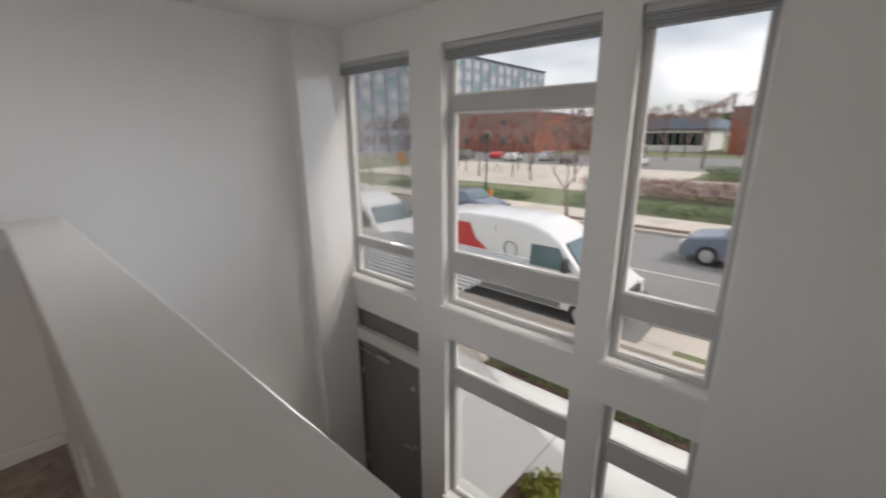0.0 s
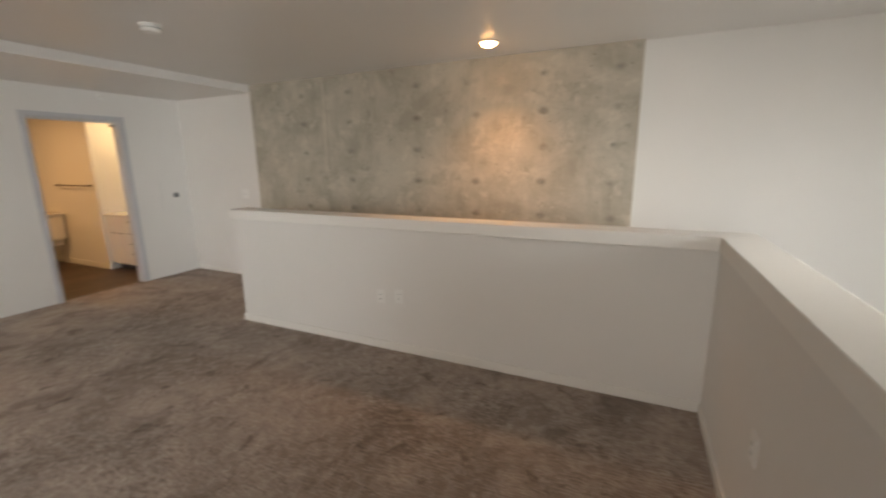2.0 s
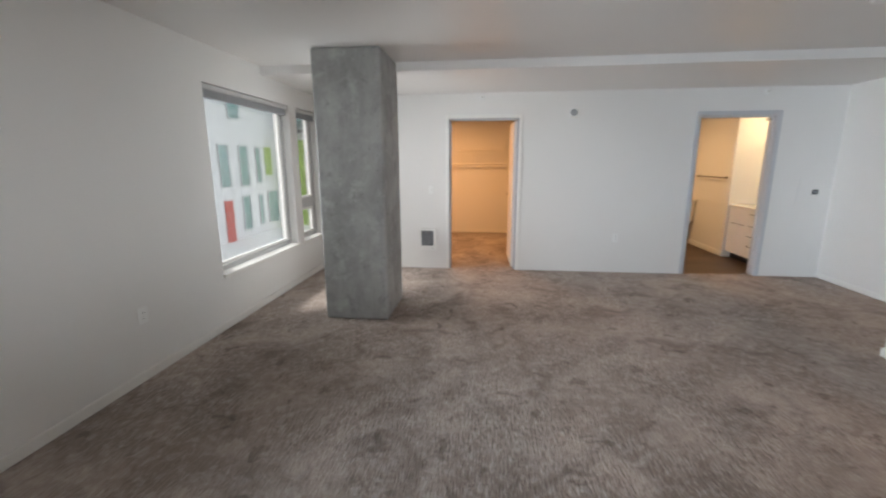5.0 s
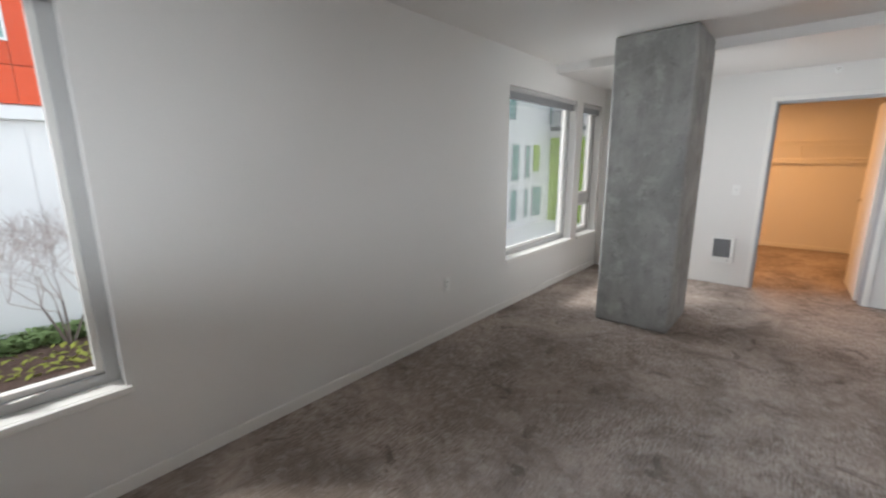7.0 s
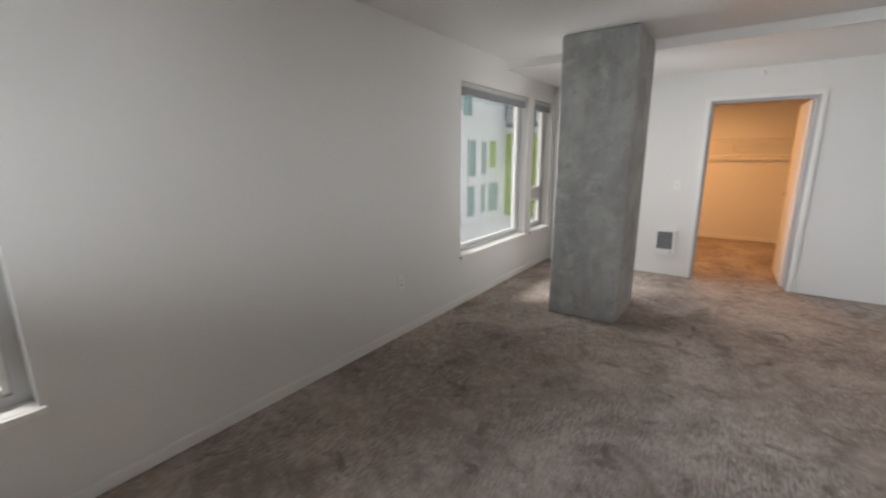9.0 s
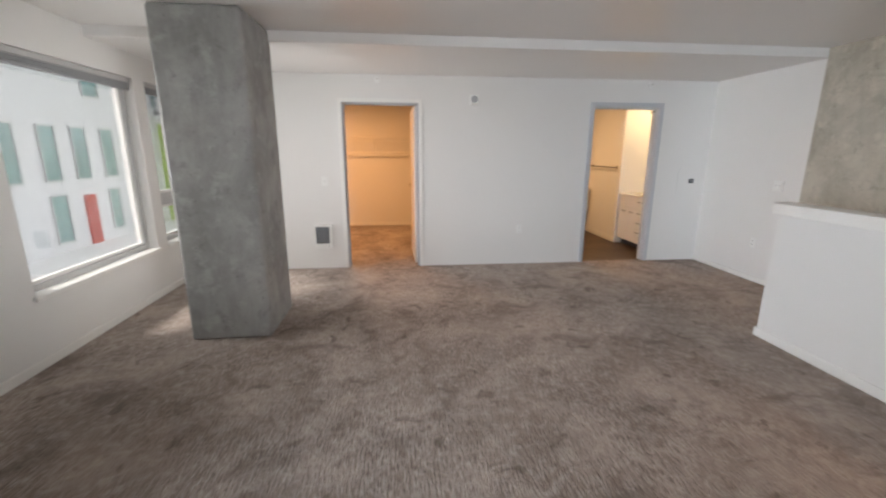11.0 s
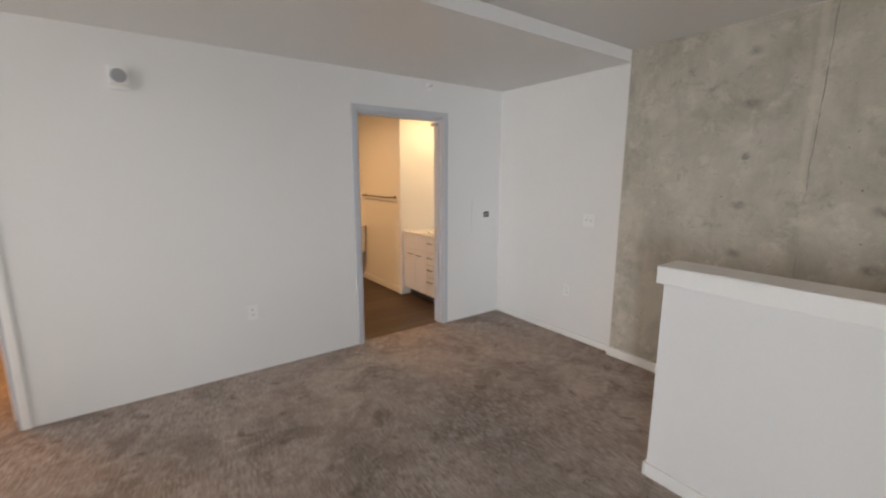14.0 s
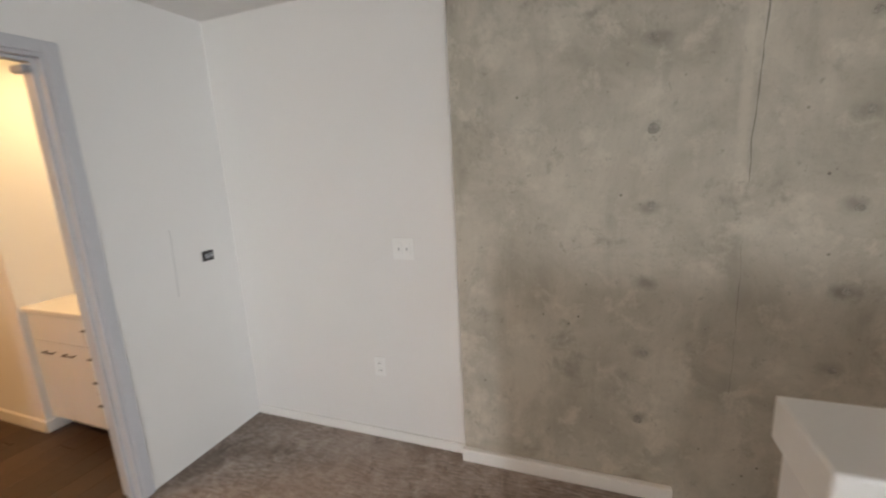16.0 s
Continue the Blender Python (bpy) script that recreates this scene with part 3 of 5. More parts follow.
# ---- windows ----
def window(name, axis, u0, u1, z0, z1, face, out, bars=(), sill=True, label="", blind=0.0, f=0.036, s=0.014):
    """A window in an opening; face is the wall's inner plane, out the way to the open air. bars: rails (z low, z high)."""
    def b(u_a, u_b, w_a, w_b, za, zb, bevel=0.003):
        lo, hi = sorted((face + out * w_a, face + out * w_b))
        return boxed(lo, hi, u_a, u_b, za, zb, bevel=bevel) if axis == "x" else boxed(u_a, u_b, lo, hi, za, zb, bevel=bevel)

    win = thing(name, label, "window", kind="structure")
    part("window_frame", b(u0, u0 + f, 0.09, 0.17, z0, z1), M_VINYL, win)
    part("window_frame", b(u1 - f, u1, 0.09, 0.17, z0, z1), M_VINYL, win)
    part("window_frame", b(u0 + f, u1 - f, 0.09, 0.17, z1 - f, z1), M_VINYL, win)
    part("window_frame", b(u0 + f, u1 - f, 0.09, 0.17, z0, z0 + f), M_VINYL, win)
    zs = [z0 + f]
    for za, zb in bars:
        part("window_rail", b(u0 + f, u1 - f, 0.095, 0.165, za, zb), M_VINYL, win)
        zs += [za, zb]
    zs.append(z1 - f)
    for za, zb in zip(zs[::2], zs[1::2]):
        for q in ((u0 + f, u0 + f + s, za, zb), (u1 - f - s, u1 - f, za, zb), (u0 + f + s, u1 - f - s, zb - s, zb), (u0 + f + s, u1 - f - s, za, za + s)):
            part("glazing_bead", b(q[0], q[1], 0.108, 0.15, q[2], q[3], bevel=0.002), M_TRIM, win)
        pane = part("pane", b(u0 + f + s, u1 - f - s, 0.128, 0.134, za + s, zb - s, bevel=0), M_GLASS, win)
        pane.visible_shadow = False
    if sill:
        part("window_sill", b(u0 - 0.02, u1 + 0.02, -0.03, -0.001, z0 - 0.028, z0 + 0.006, bevel=0.005), M_TRIM, win)
        part("window_stool", b(u0, u1, -0.001, 0.092, z0, z0 + 0.006, bevel=0.001), M_TRIM, win)
    if blind:
        bl = tagged(part("window_blind", b(u0 + 0.012, u1 - 0.012, 0.022, 0.085, z1 - 0.045, z1 - 0.002, bevel=0.006), M_VINYL),
                    "grey pleated blind drawn up under the window head", "blind")
        n = 5
        for i in range(n):
            top = z1 - 0.045 - i * (blind - 0.045) / n
            part("pleat", b(u0 + 0.016, u1 - 0.016, 0.028 + 0.004 * (i % 2), 0.080 - 0.004 * (i % 2), top - (blind - 0.045) / n + 0.001, top - 0.001, bevel=0.003), M_BLIND, bl)
    return win


LB, UB = (0.292, 0.475), (1.662, 1.788)
window("window_1", "x", *EAST["window_1"], EX, 1, bars=[(0.315, 0.40)], label="tall narrow window beside the corner", blind=0.11)
window("window_2", "x", *EAST["window_2"], EX, 1, bars=[LB, UB], label="tall wide window with two broad rails", blind=0.12)
window("window_3", "x", *EAST["window_3"], EX, 1, bars=[(0.315, 0.465)], label="tall narrow window over the street", blind=0.12)
window("window_4", "x", *EAST["window_4"], EX, 1, bars=[(-0.86, -0.68)], label="lower window over the entry walk")
window("window_5", "x", *EAST["window_5"], EX, 1, bars=[(-0.86, -0.68)], label="narrow lower window over the entry walk")
window("window_6", "y", *SOUTH["window_6"], SY, -1, label="casement window above a white sill", blind=0.09, f=0.052, s=0.026)
window("window_7", "y", *SOUTH["window_7"], SY, -1, label="wide window above a white sill", blind=0.11, f=0.052, s=0.026)
window("window_8", "y", *SOUTH["window_8"], SY, -1, bars=[(0.90, 1.03)], label="narrow window with a low rail", blind=0.11, f=0.052, s=0.026)

# entry door below, with its dark transom
entry = thing("door_3", "dark grey steel entry door on the level below", "door", kind="structure")
part("door_leaf", boxed(EX + 0.06, EX + 0.105, ENTRY[0] + 0.04, ENTRY[1] - 0.04, LOW + 0.01, -0.85, bevel=0.003), M_DOORG, entry)
part("jamb", boxed(EX + 0.01, EX + 0.15, ENTRY[0], ENTRY[0] + 0.04, LOW, -0.80), M_DOORG, entry)
part("jamb", boxed(EX + 0.01, EX + 0.15, ENTRY[1] - 0.04, ENTRY[1], LOW, -0.80), M_DOORG, entry)
part("jamb", boxed(EX + 0.01, EX + 0.15, ENTRY[0] + 0.04, ENTRY[1] - 0.04, -0.85, -0.80), M_DOORG, entry)
bm = boxed(EX + 0.02, EX + 0.06, 3.75, 3.98, -0.96, -0.90, bevel=0.006)
rod(bm, (EX + 0.01, 3.95, -0.93), (EX + 0.01, 4.24, -0.915), 0.008)
part("door_closer", bm, M_CHROME, entry, "aluminium door closer")
bm = rod(bmesh.new(), (EX + 0.06, 3.41, -1.87), (EX + 0.0, 3.41, -1.87), 0.011)
rod(bm, (EX + 0.062, 3.41, -1.87), (EX + 0.05, 3.41, -1.87), 0.03, seg=20)
rod(bm, (EX + 0.01, 3.41, -1.87), (EX + 0.01, 3.53, -1.87), 0.01)
part("lever", bm, M_CHROME, entry, "nickel lever")
part("deadbolt", rod(bmesh.new(), (EX + 0.06, 3.41, -1.12), (EX + 0.035, 3.41, -1.12), 0.03, seg=20), M_CHROME, entry)
for z in (-1.25, -2.5):
    part("hinge", boxed(EX + 0.045, EX + 0.06, 4.28, 4.30, z - 0.05, z + 0.05), M_CHROME, entry)
setting("trim_transom", boxed(EX + 0.07, EX + 0.13, TRANSOM[0], TRANSOM[1], TRANSOM[2], TRANSOM[3]), M_DOORG, "blank grey transom panel over the entry door", "transom panel")


# ---- fixtures of the loft ----
def on_wall(ob, face, u, z):
    """Places a fixture built facing -y at its origin on a wall: face is north, south, west or pony."""
    spots = {"west": ((WX, u, z), 90), "north": ((u, NY, z), 0), "south": ((u, SY, z), 180), "pony": ((u, 3.195, z), 0), "pony_east": ((0.592, u, z), -90)}
    place, turn = spots[face]
    ob.matrix_world = pose(*place, 0, 0, turn)
    return ob


def outlet(face, u, z, label="white duplex power outlet plate on the wall"):
    ob = thing("power_outlet", label, "outlet", group="wall outlets")
    part("plate", boxed(-0.036, 0.036, -0.007, 0, -0.058, 0.058, bevel=0.003), M_PLASTIC, ob)
    for dz in (-0.02, 0.02):
        sock = part("socket", boxed(-0.017, 0.017, -0.010, -0.007, dz - 0.014, dz + 0.014, bevel=0.003), M_PLASTIC, ob)
        for dx in (-0.006, 0.006):
            part("slot", boxed(dx - 0.0015, dx + 0.0015, -0.0106, -0.010, dz - 0.005, dz + 0.005), M_DARK, sock)
    return on_wall(ob, face, u, z)


def switch(face, u, z, gangs=1, label="white rocker light switch plate"):
    ob = thing("light_switch", label, "switch")
    w = 0.023 * gangs + 0.014
    part("plate", boxed(-w, w, -0.007, 0, -0.058, 0.058, bevel=0.003), M_PLASTIC, ob)
    for i in range(gangs):
        x = (i - (gangs - 1) / 2) * 0.046
        part("rocker", boxed(x - 0.016, x + 0.016, -0.012, -0.006, -0.033, 0.033, bevel=0.002), M_PLASTIC, ob)
        part("toggle", boxed(x - 0.005, x + 0.005, -0.0135, -0.0115, -0.008, 0.008, bevel=0.001), M_VINYL, ob)
    return on_wall(ob, face, u, z)


outlet("pony", -1.53, 0.475)
outlet("pony", -1.70, 0.455, "white phone and cable outlet plate on the wall")
outlet("pony_east", 2.14, 0.50)
outlet("south", -2.44, 0.46)
outlet("west", 1.83, 0.48)
outlet("north", -4.765, 0.45)
switch("north", -4.57, 1.13, 2)
switch("west", -0.67, 1.12)

on_wall(tagged(part("blank_plate", boxed(-0.08, 0.08, -0.006, 0, -0.045, 0.045, bevel=0.003), M_WALL), "painted-over blank wall plate", "wall plate"), "west", 2.52, 1.235)
bm = bmesh.new()
for k in range(6):
    z = 0.93 + 0.059 * k
    box(bm, WX, WX + 0.0012, 3.996 + 0.0024 * k + 0.0015 * (k % 2), 3.9985 + 0.0024 * k + 0.0015 * (k % 2), z, z + 0.0592)
setting("trim_wall_scratch", bm, M_VINYL, "thin upright scratch in the wall paint", "scratch")
jb = thing("junction_box", "open dark electrical box without its cover", "electrical box")
part("box", boxed(-0.036, 0.036, -0.004, 0, -0.029, 0.029, bevel=0.002), M_DARK, jb)
part("wire_nut", boxed(-0.02, -0.002, -0.012, -0.004, -0.014, 0.012, bevel=0.003), M_GRILLE, jb)
part("wire_nut", boxed(0.006, 0.022, -0.010, -0.004, -0.010, 0.015, bevel=0.003), M_GRILLE, jb)
on_wall(jb, "west", 4.205, 1.105)

heater = thing("wall_heater", "white recessed wall heater with a grey louvred grille", "heater")
for q in ((-0.11, 0.11, 0.125, 0.155), (-0.11, 0.11, -0.155, -0.092), (-0.11, -0.098, -0.092, 0.125), (0.072, 0.11, -0.092, 0.125)):
    part("frame", boxed(q[0], q[1], -0.026, 0, q[2], q[3], bevel=0.004), M_PLASTIC, heater)
part("backing", boxed(-0.098, 0.072, -0.004, 0, -0.092, 0.125), M_DARK, heater)
for i in range(12):
    z = -0.083 + i * 0.018
    part("louvre", boxed(-0.098, 0.072, -0.018, -0.008, z - 0.005, z + 0.004), M_GRILLE, heater)
part("dial", rod(bmesh.new(), (0.06, -0.026, -0.125), (0.06, -0.036, -0.125), 0.009), M_VINYL, heater)
on_wall(heater, "west", -0.72, 0.42)

strobe = thing("fire_alarm", "white fire alarm strobe with a grey round horn", "alarm")
part("housing", boxed(-0.052, 0.052, -0.028, 0, -0.065, 0.065, bevel=0.006), M_PLASTIC, strobe)
part("horn", rod(bmesh.new(), (0, -0.028, 0.01), (0, -0.042, 0.01), 0.042, 0.036, seg=24), M_BLIND, strobe, "grey round horn grille")
part("lens", boxed(-0.045, 0.045, -0.036, -0.028, -0.058, -0.038, bevel=0.003), M_CERAMIC, strobe)
on_wall(strobe, "west", 1.19, 2.10)


def sprinkler(u):
    ob = thing("sprinkler_head", "small chrome sidewall sprinkler head above the doorway", "sprinkler", group="sidewall sprinklers")
    part("escutcheon", lathe(bmesh.new(), [(0.036, 0), (0.034, 0.006), (0.014, 0.010), (0.012, 0.03)], pose(0, 0, 0, 90, 0, 0), 20), M_PLASTIC, ob)
    bm = rod(bmesh.new(), (0, -0.03, 0), (0, -0.055, 0), 0.006)
    box(bm, -0.016, 0.016, -0.058, -0.054, 0.004, 0.010)
    part("deflector", bm, M_CHROME, ob)
    on_wall(ob, "west", u, 2.315)


sprinkler(0.015)
sprinkler(3.465)

smoke = thing("smoke_detector", "round white smoke detector on the ceiling", "smoke detector", (-2.95, 2.43, CEIL))
part("base", lathe(bmesh.new(), [(0.07, 0), (0.07, -0.012), (0.064, -0.014)]), M_PLASTIC, smoke, smooth=False)
part("housing", lathe(bmesh.new(), [(0.06, -0.014), (0.06, -0.034), (0.052, -0.046), (0.02, -0.05)]), M_PLASTIC, smoke)
part("vent", lathe(bmesh.new(), [(0.0615, -0.022), (0.0615, -0.028), (0.0605, -0.028)]), M_BLIND, smoke)

M_GLOW = bpy.data.materials.new("lit_bulb")
M_GLOW.use_nodes = True
g_b = M_GLOW.node_tree.nodes["Principled BSDF"]
g_b.inputs["Emission Color"].default_value, g_b.inputs["Emission Strength"].default_value = (1.0, 0.53, 0.20, 1), 38.0
down = thing("ceiling_light", "lit round recessed downlight with a white rim", "ceiling light", (-1.035, 3.895, CEIL))
part("rim", lathe(bmesh.new(), [(0.085, -0.001), (0.083, -0.012), (0.066, -0.008), (0.064, -0.001)]), M_PLASTIC, down, smooth=True)
part("bulb", lathe(bmesh.new(), [(0.060, -0.004), (0.057, -0.020), (0.04, -0.032), (0.012, -0.036)], seg=24), M_GLOW, down, "glowing warm bulb")

# tie holes and the pour joint of the concrete wall
for i, x in enumerate(TIES_X):
    for j in range(7):
        z = TIES_Z + TIE_STEP * j
        if (i, j) in ((2, 3), (3, 6), (5, 5), (1, 0), (4, 0), (2, 0)):
            continue
        if random.random() < 0.22:
            continue
        r = random.uniform(0.011, 0.021)
        pts = [(random.uniform(0.75, 1.2) * r * math.cos(a), random.uniform(0.7, 1.15) * r * math.sin(a)) for a in [2 * math.pi * k / 11 for k in range(11)]]
        bm = bmesh.new()
        ring = [bm.verts.new((p[0], -0.0012, p[1])) for p in pts]
        rim = [bm.verts.new((p[0] * 1.15, 0.002, p[1] * 1.15)) for p in pts]
        bm.faces.new(ring)
        for k in range(11):
            bm.faces.new((ring[k], ring[(k + 1) % 11], rim[(k + 1) % 11], rim[k]))
        hole = part("tie_hole", bm, M_HOLE, concrete)
        hole.location = (x + random.uniform(-0.015, 0.015), CY, z + random.uniform(-0.01, 0.01))


def crack(x0, z0, z1, width, wander, seed):
    rnd = random.Random(seed)
    bm = bmesh.new()
    rows, x = [], x0
    n = 26
    for k in range(n + 1):
        z = z0 + (z1 - z0) * k / n
        x += rnd.uniform(-wander, wander)
        w = width * rnd.uniform(0.3, 1.2) * (0.2 if k in (0, n) else 1)
        rows.append((bm.verts.new((x - w, -0.0011, z)), bm.verts.new((x + w, -0.0011, z))))
    for p, q in zip(rows, rows[1:]):
        bm.faces.new((p[0], p[1], q[1], q[0]))
    ob = part("pour_joint", bm, M_CRACK, concrete)
    ob.location = (0, CY, 0)


crack(-3.115, 1.42, 2.45, 0.003, 0.004, 3)
crack(-3.12, 0.55, 1.2, 0.0012, 0.003, 5)
crack(-1.63, 1.1, 2.45, 0.0014, 0.003, 9)

# closet: wire shelf with a hanging rail
shelf = thing("wire_shelf", "white coated wire shelf with a hanging rail", "shelf")
bm = bmesh.new()
for x, z, r in ((-8.84, 1.735, 0.004), (-8.71, 1.735, 0.003), (-8.58, 1.735, 0.004), (-8.58, 1.66, 0.004)):
    rod(bm, (x, -2.2, z), (x, 1.19, z), r, seg=6)
part("long_wire", bm, M_WIRE, shelf)
bm = bmesh.new()
for i in range(86):
    y = -2.18 + i * 0.039
    box(bm, -8.845, -8.578, y - 0.0016, y + 0.0016, 1.737, 1.741)
    box(bm, -8.582, -8.578, y - 0.0016, y + 0.0016, 1.66, 1.738)
part("cross_wire", bm, M_WIRE, shelf)
part("hanging_rail", rod(bmesh.new(), (-8.71, -2.2, 1.455), (-8.71, 1.19, 1.455), 0.014, seg=14), M_WIRE, shelf)
for y in (-1.6, -0.2, 0.75):
    bm = rod(bmesh.new(), (-8.58, y, 1.665), (-8.845, y, 1.42), 0.006, seg=8)
    rod(bm, (-8.71, y, 1.63), (-8.71, y, 1.455), 0.004, seg=8)
    part("bracket", bm, M_WIRE, shelf)

# bathroom
bar = thing("towel_bar", "brushed nickel towel bar on the wall", "towel bar", (0, 3.83, 1.235))
part("rail", rod(bmesh.new(), (-7.86, -0.06, 0), (-7.01, -0.06, 0), 0.009), M_BRONZE, bar)
for x in (-7.86, -7.01):
    bm = rod(bmesh.new(), (x, 0, 0), (x, -0.068, 0), 0.009)
    rod(bm, (x, 0, 0), (x, -0.008, 0), 0.022, seg=18)
    part("post", bm, M_BRONZE, bar)

toilet = thing("toilet", "white porcelain two-piece toilet with closed lid", "toilet", (-8.1, 3.83, 0), 0)


def oval(bm, cx, cy, rx, ry, z, n=24):
    return [bm.verts.new((cx + rx * math.cos(2 * math.pi * i / n), cy + ry * math.sin(2 * math.pi * i / n), z)) for i in range(n)]


def stack(rings):
    bm = bmesh.new()
    made = [oval(bm, *r) for r in rings]
    for p, q in zip(made, made[1:]):
        for i in range(len(p)):
            bm.faces.new((p[i], p[(i + 1) % len(p)], q[(i + 1) % len(p)], q[i]))
    bm.faces.new(made[0])
    bm.faces.new(made[-1])
    return bm


part("bowl", stack([(0, -0.36, 0.11, 0.23, 0), (0, -0.36, 0.10, 0.22, 0.08), (0, -0.38, 0.11, 0.23, 0.18), (0, -0.42, 0.165, 0.27, 0.32), (0, -0.43, 0.185, 0.285, 0.385)]), M_CERAMIC, toilet, smooth=True)
part("seat", stack([(0, -0.43, 0.19, 0.29, 0.388), (0, -0.43, 0.195, 0.295, 0.395), (0, -0.43, 0.19, 0.29, 0.408)]), M_CERAMIC, toilet)
part("lid", stack([(0, -0.43, 0.19, 0.29, 0.411), (0, -0.43, 0.193, 0.293, 0.42), (0, -0.43, 0.18, 0.28, 0.432)]), M_CERAMIC, toilet)
part("shelf", boxed(-0.12, 0.12, -0.24, -0.02, 0.30, 0.40, bevel=0.02), M_CERAMIC, toilet)
part("tank", boxed(-0.225, 0.225, -0.215, -0.02, 0.40, 0.77, bevel=0.025, seg=3), M_CERAMIC, toilet)
part("tank_lid", boxed(-0.24, 0.24, -0.23, -0.012, 0.772, 0.81, bevel=0.012), M_CERAMIC, toilet)
part("flush_lever", boxed(-0.19, -0.10, -0.235, -0.222, 0.70, 0.715, bevel=0.004), M_CHROME, toilet)

vanity = thing("vanity_cabinet", "white laminate bathroom vanity with doors and drawers", "cabinet")
part("body", boxed(-6.862, -5.86, 3.878, 4.415, 0.10, 0.80), M_CABINET, vanity)
part("toe_kick", boxed(-6.862, -5.86, 3.95, 4.0, 0.0, 0.10), M_DARK, vanity)


def bar_handle(x, z, parent):
    bm = rod(bmesh.new(), (x - 0.05, 3.836, z), (x + 0.05, 3.836, z), 0.005, seg=10)
    for dx in (-0.04, 0.04):
        rod(bm, (x + dx, 3.858, z), (x + dx, 3.836, z), 0.004, seg=8)
    part("handle", bm, M_BRONZE, parent)


for x0, x1, hx in ((-6.86, -6.607, -6.69), (-6.601, -6.35, -6.50)):
    d = part("cabinet_door", boxed(x0, x1, 3.858, 3.876, 0.11, 0.625, bevel=0.002), M_CABINET, vanity)
    bar_handle(hx, 0.565, d)
part("false_front", boxed(-6.86, -6.35, 3.858, 3.876, 0.632, 0.795, bevel=0.002), M_CABINET, vanity)
for z0, z1 in ((0.11, 0.335), (0.341, 0.48), (0.486, 0.625), (0.632, 0.795)):
    d = part("drawer_front", boxed(-6.344, -5.87, 3.858, 3.876, z0, z1, bevel=0.002), M_CABINET, vanity)
    bar_handle(-6.26, z1 - 0.055, d)
bm = boxed(-6.872, -5.845, 3.842, 4.418, 0.80, 0.835, bevel=0.006)
counter = tagged(part("countertop", bm, M_CERAMIC), "white cultured marble vanity top with backsplash", "countertop")
part("backsplash", boxed(-6.872, -5.845, 4.398, 4.418, 0.836, 0.93, bevel=0.004), M_CERAMIC, counter)
part("basin_rim", stack([(-6.36, 4.12, 0.235, 0.185, 0.8355), (-6.36, 4.12, 0.225, 0.175, 0.852), (-6.36, 4.12, 0.20, 0.15, 0.853), (-6.36, 4.12, 0.12, 0.09, 0.84)]), M_CERAMIC, counter, smooth=True)

bm = boxed(-8.7, WX - 0.055, 1.32, 4.42, -0.28, -0.012)
bath_floor = setting("floor_bath", bm, M_DARK, "dark wood plank bathroom floor", "floor")
plank_mesh = mesh_of(boxed(-0.0745, 0.0745, -0.599, 0.599, -0.012, 0.0, bevel=0.0015, seg=1), "plank", M_WOODF)
for i in range(19):
    for j in range(4):
        lo = 0.72 + ((i * 0.37) % 1.2) + 1.2 * j
        hi, lo = min(lo + 1.2, 4.55), max(lo, 1.30)
        if hi - lo < 0.1:
            continue
        p = new("plank", plank_mesh)
        p.parent = bath_floor
        p.location, p.scale = (-5.84 - 0.15 * i, (lo + hi) / 2, 0.0), (1, (hi - lo) / 1.2, 1)

latch = thing("window_latch", "small grey casement crank on the window sill rail", "window latch", (0.06, SY - 0.088, SILL + 0.04))
bm = boxed(-0.045, 0.045, -0.01, 0.014, 0, 0.014, bevel=0.004)
part("housing", bm, M_VINYL, latch)
bm = rod(bmesh.new(), (0.03, 0.012, 0.012), (-0.03, 0.03, 0.02), 0.005)
ball(bm, (-0.03, 0.03, 0.02), 0.009)
part("crank", bm, M_CHROME, latch)


# ---- outdoors: materials ----
M_GRASS = material("lawn_grass", (0.185, 0.205, 0.105), 0.9, vary=0.35, scale=1.2, fine=30, bump=0.6)
M_WALK = material("pavement_concrete", (0.58, 0.52, 0.45), 0.85, vary=0.08, scale=1.5, fine=40, bump=0.15, stain=(0.36, 0.33, 0.29), stain_scale=0.9, piece=0.06)
M_PALE = material("pale_new_concrete", (0.82, 0.81, 0.78), 0.85, vary=0.05, scale=1.5, fine=40, bump=0.1, stain=(0.70, 0.685, 0.65), stain_scale=0.9, piece=0.03)
M_ROAD = material("worn_asphalt", (0.25, 0.245, 0.24), 0.9, vary=0.12, scale=0.8, fine=60, bump=0.3, stain=(0.19, 0.185, 0.18), stain_scale=0.35)
M_PAINTLINE = material("road_line_paint", (0.55, 0.55, 0.53), 0.8, vary=0.1, scale=3, fine=40)
M_MULCH = material("bark_mulch", (0.12, 0.075, 0.055), 0.95, vary=0.4, scale=8, fine=60, bump=0.8)
M_LEAF = material("evergreen_leaves", (0.10, 0.155, 0.05), 0.7, vary=0.4, scale=6, fine=50, bump=0.2)
M_LIME = material("lime_shrub_leaves", (0.30, 0.32, 0.05), 0.7, vary=0.3, scale=8, fine=50, bump=0.2)
M_PALETWIG = material("pale_grey_twigs", (0.40, 0.345, 0.32), 0.9, vary=0.25, scale=6, fine=50)
M_COURTGRASS = material("court_grass_blades", (0.17, 0.245, 0.085), 0.75, vary=0.35, scale=5, fine=40, bump=0.2)
M_REDTWIG = material("red_twig_hedge", (0.20, 0.085, 0.075), 0.85, vary=0.35, scale=3, fine=30, bump=0.2)
M_BARK = material("grey_bark", (0.17, 0.135, 0.115), 0.9, vary=0.25, scale=6, fine=50, bump=0.4)
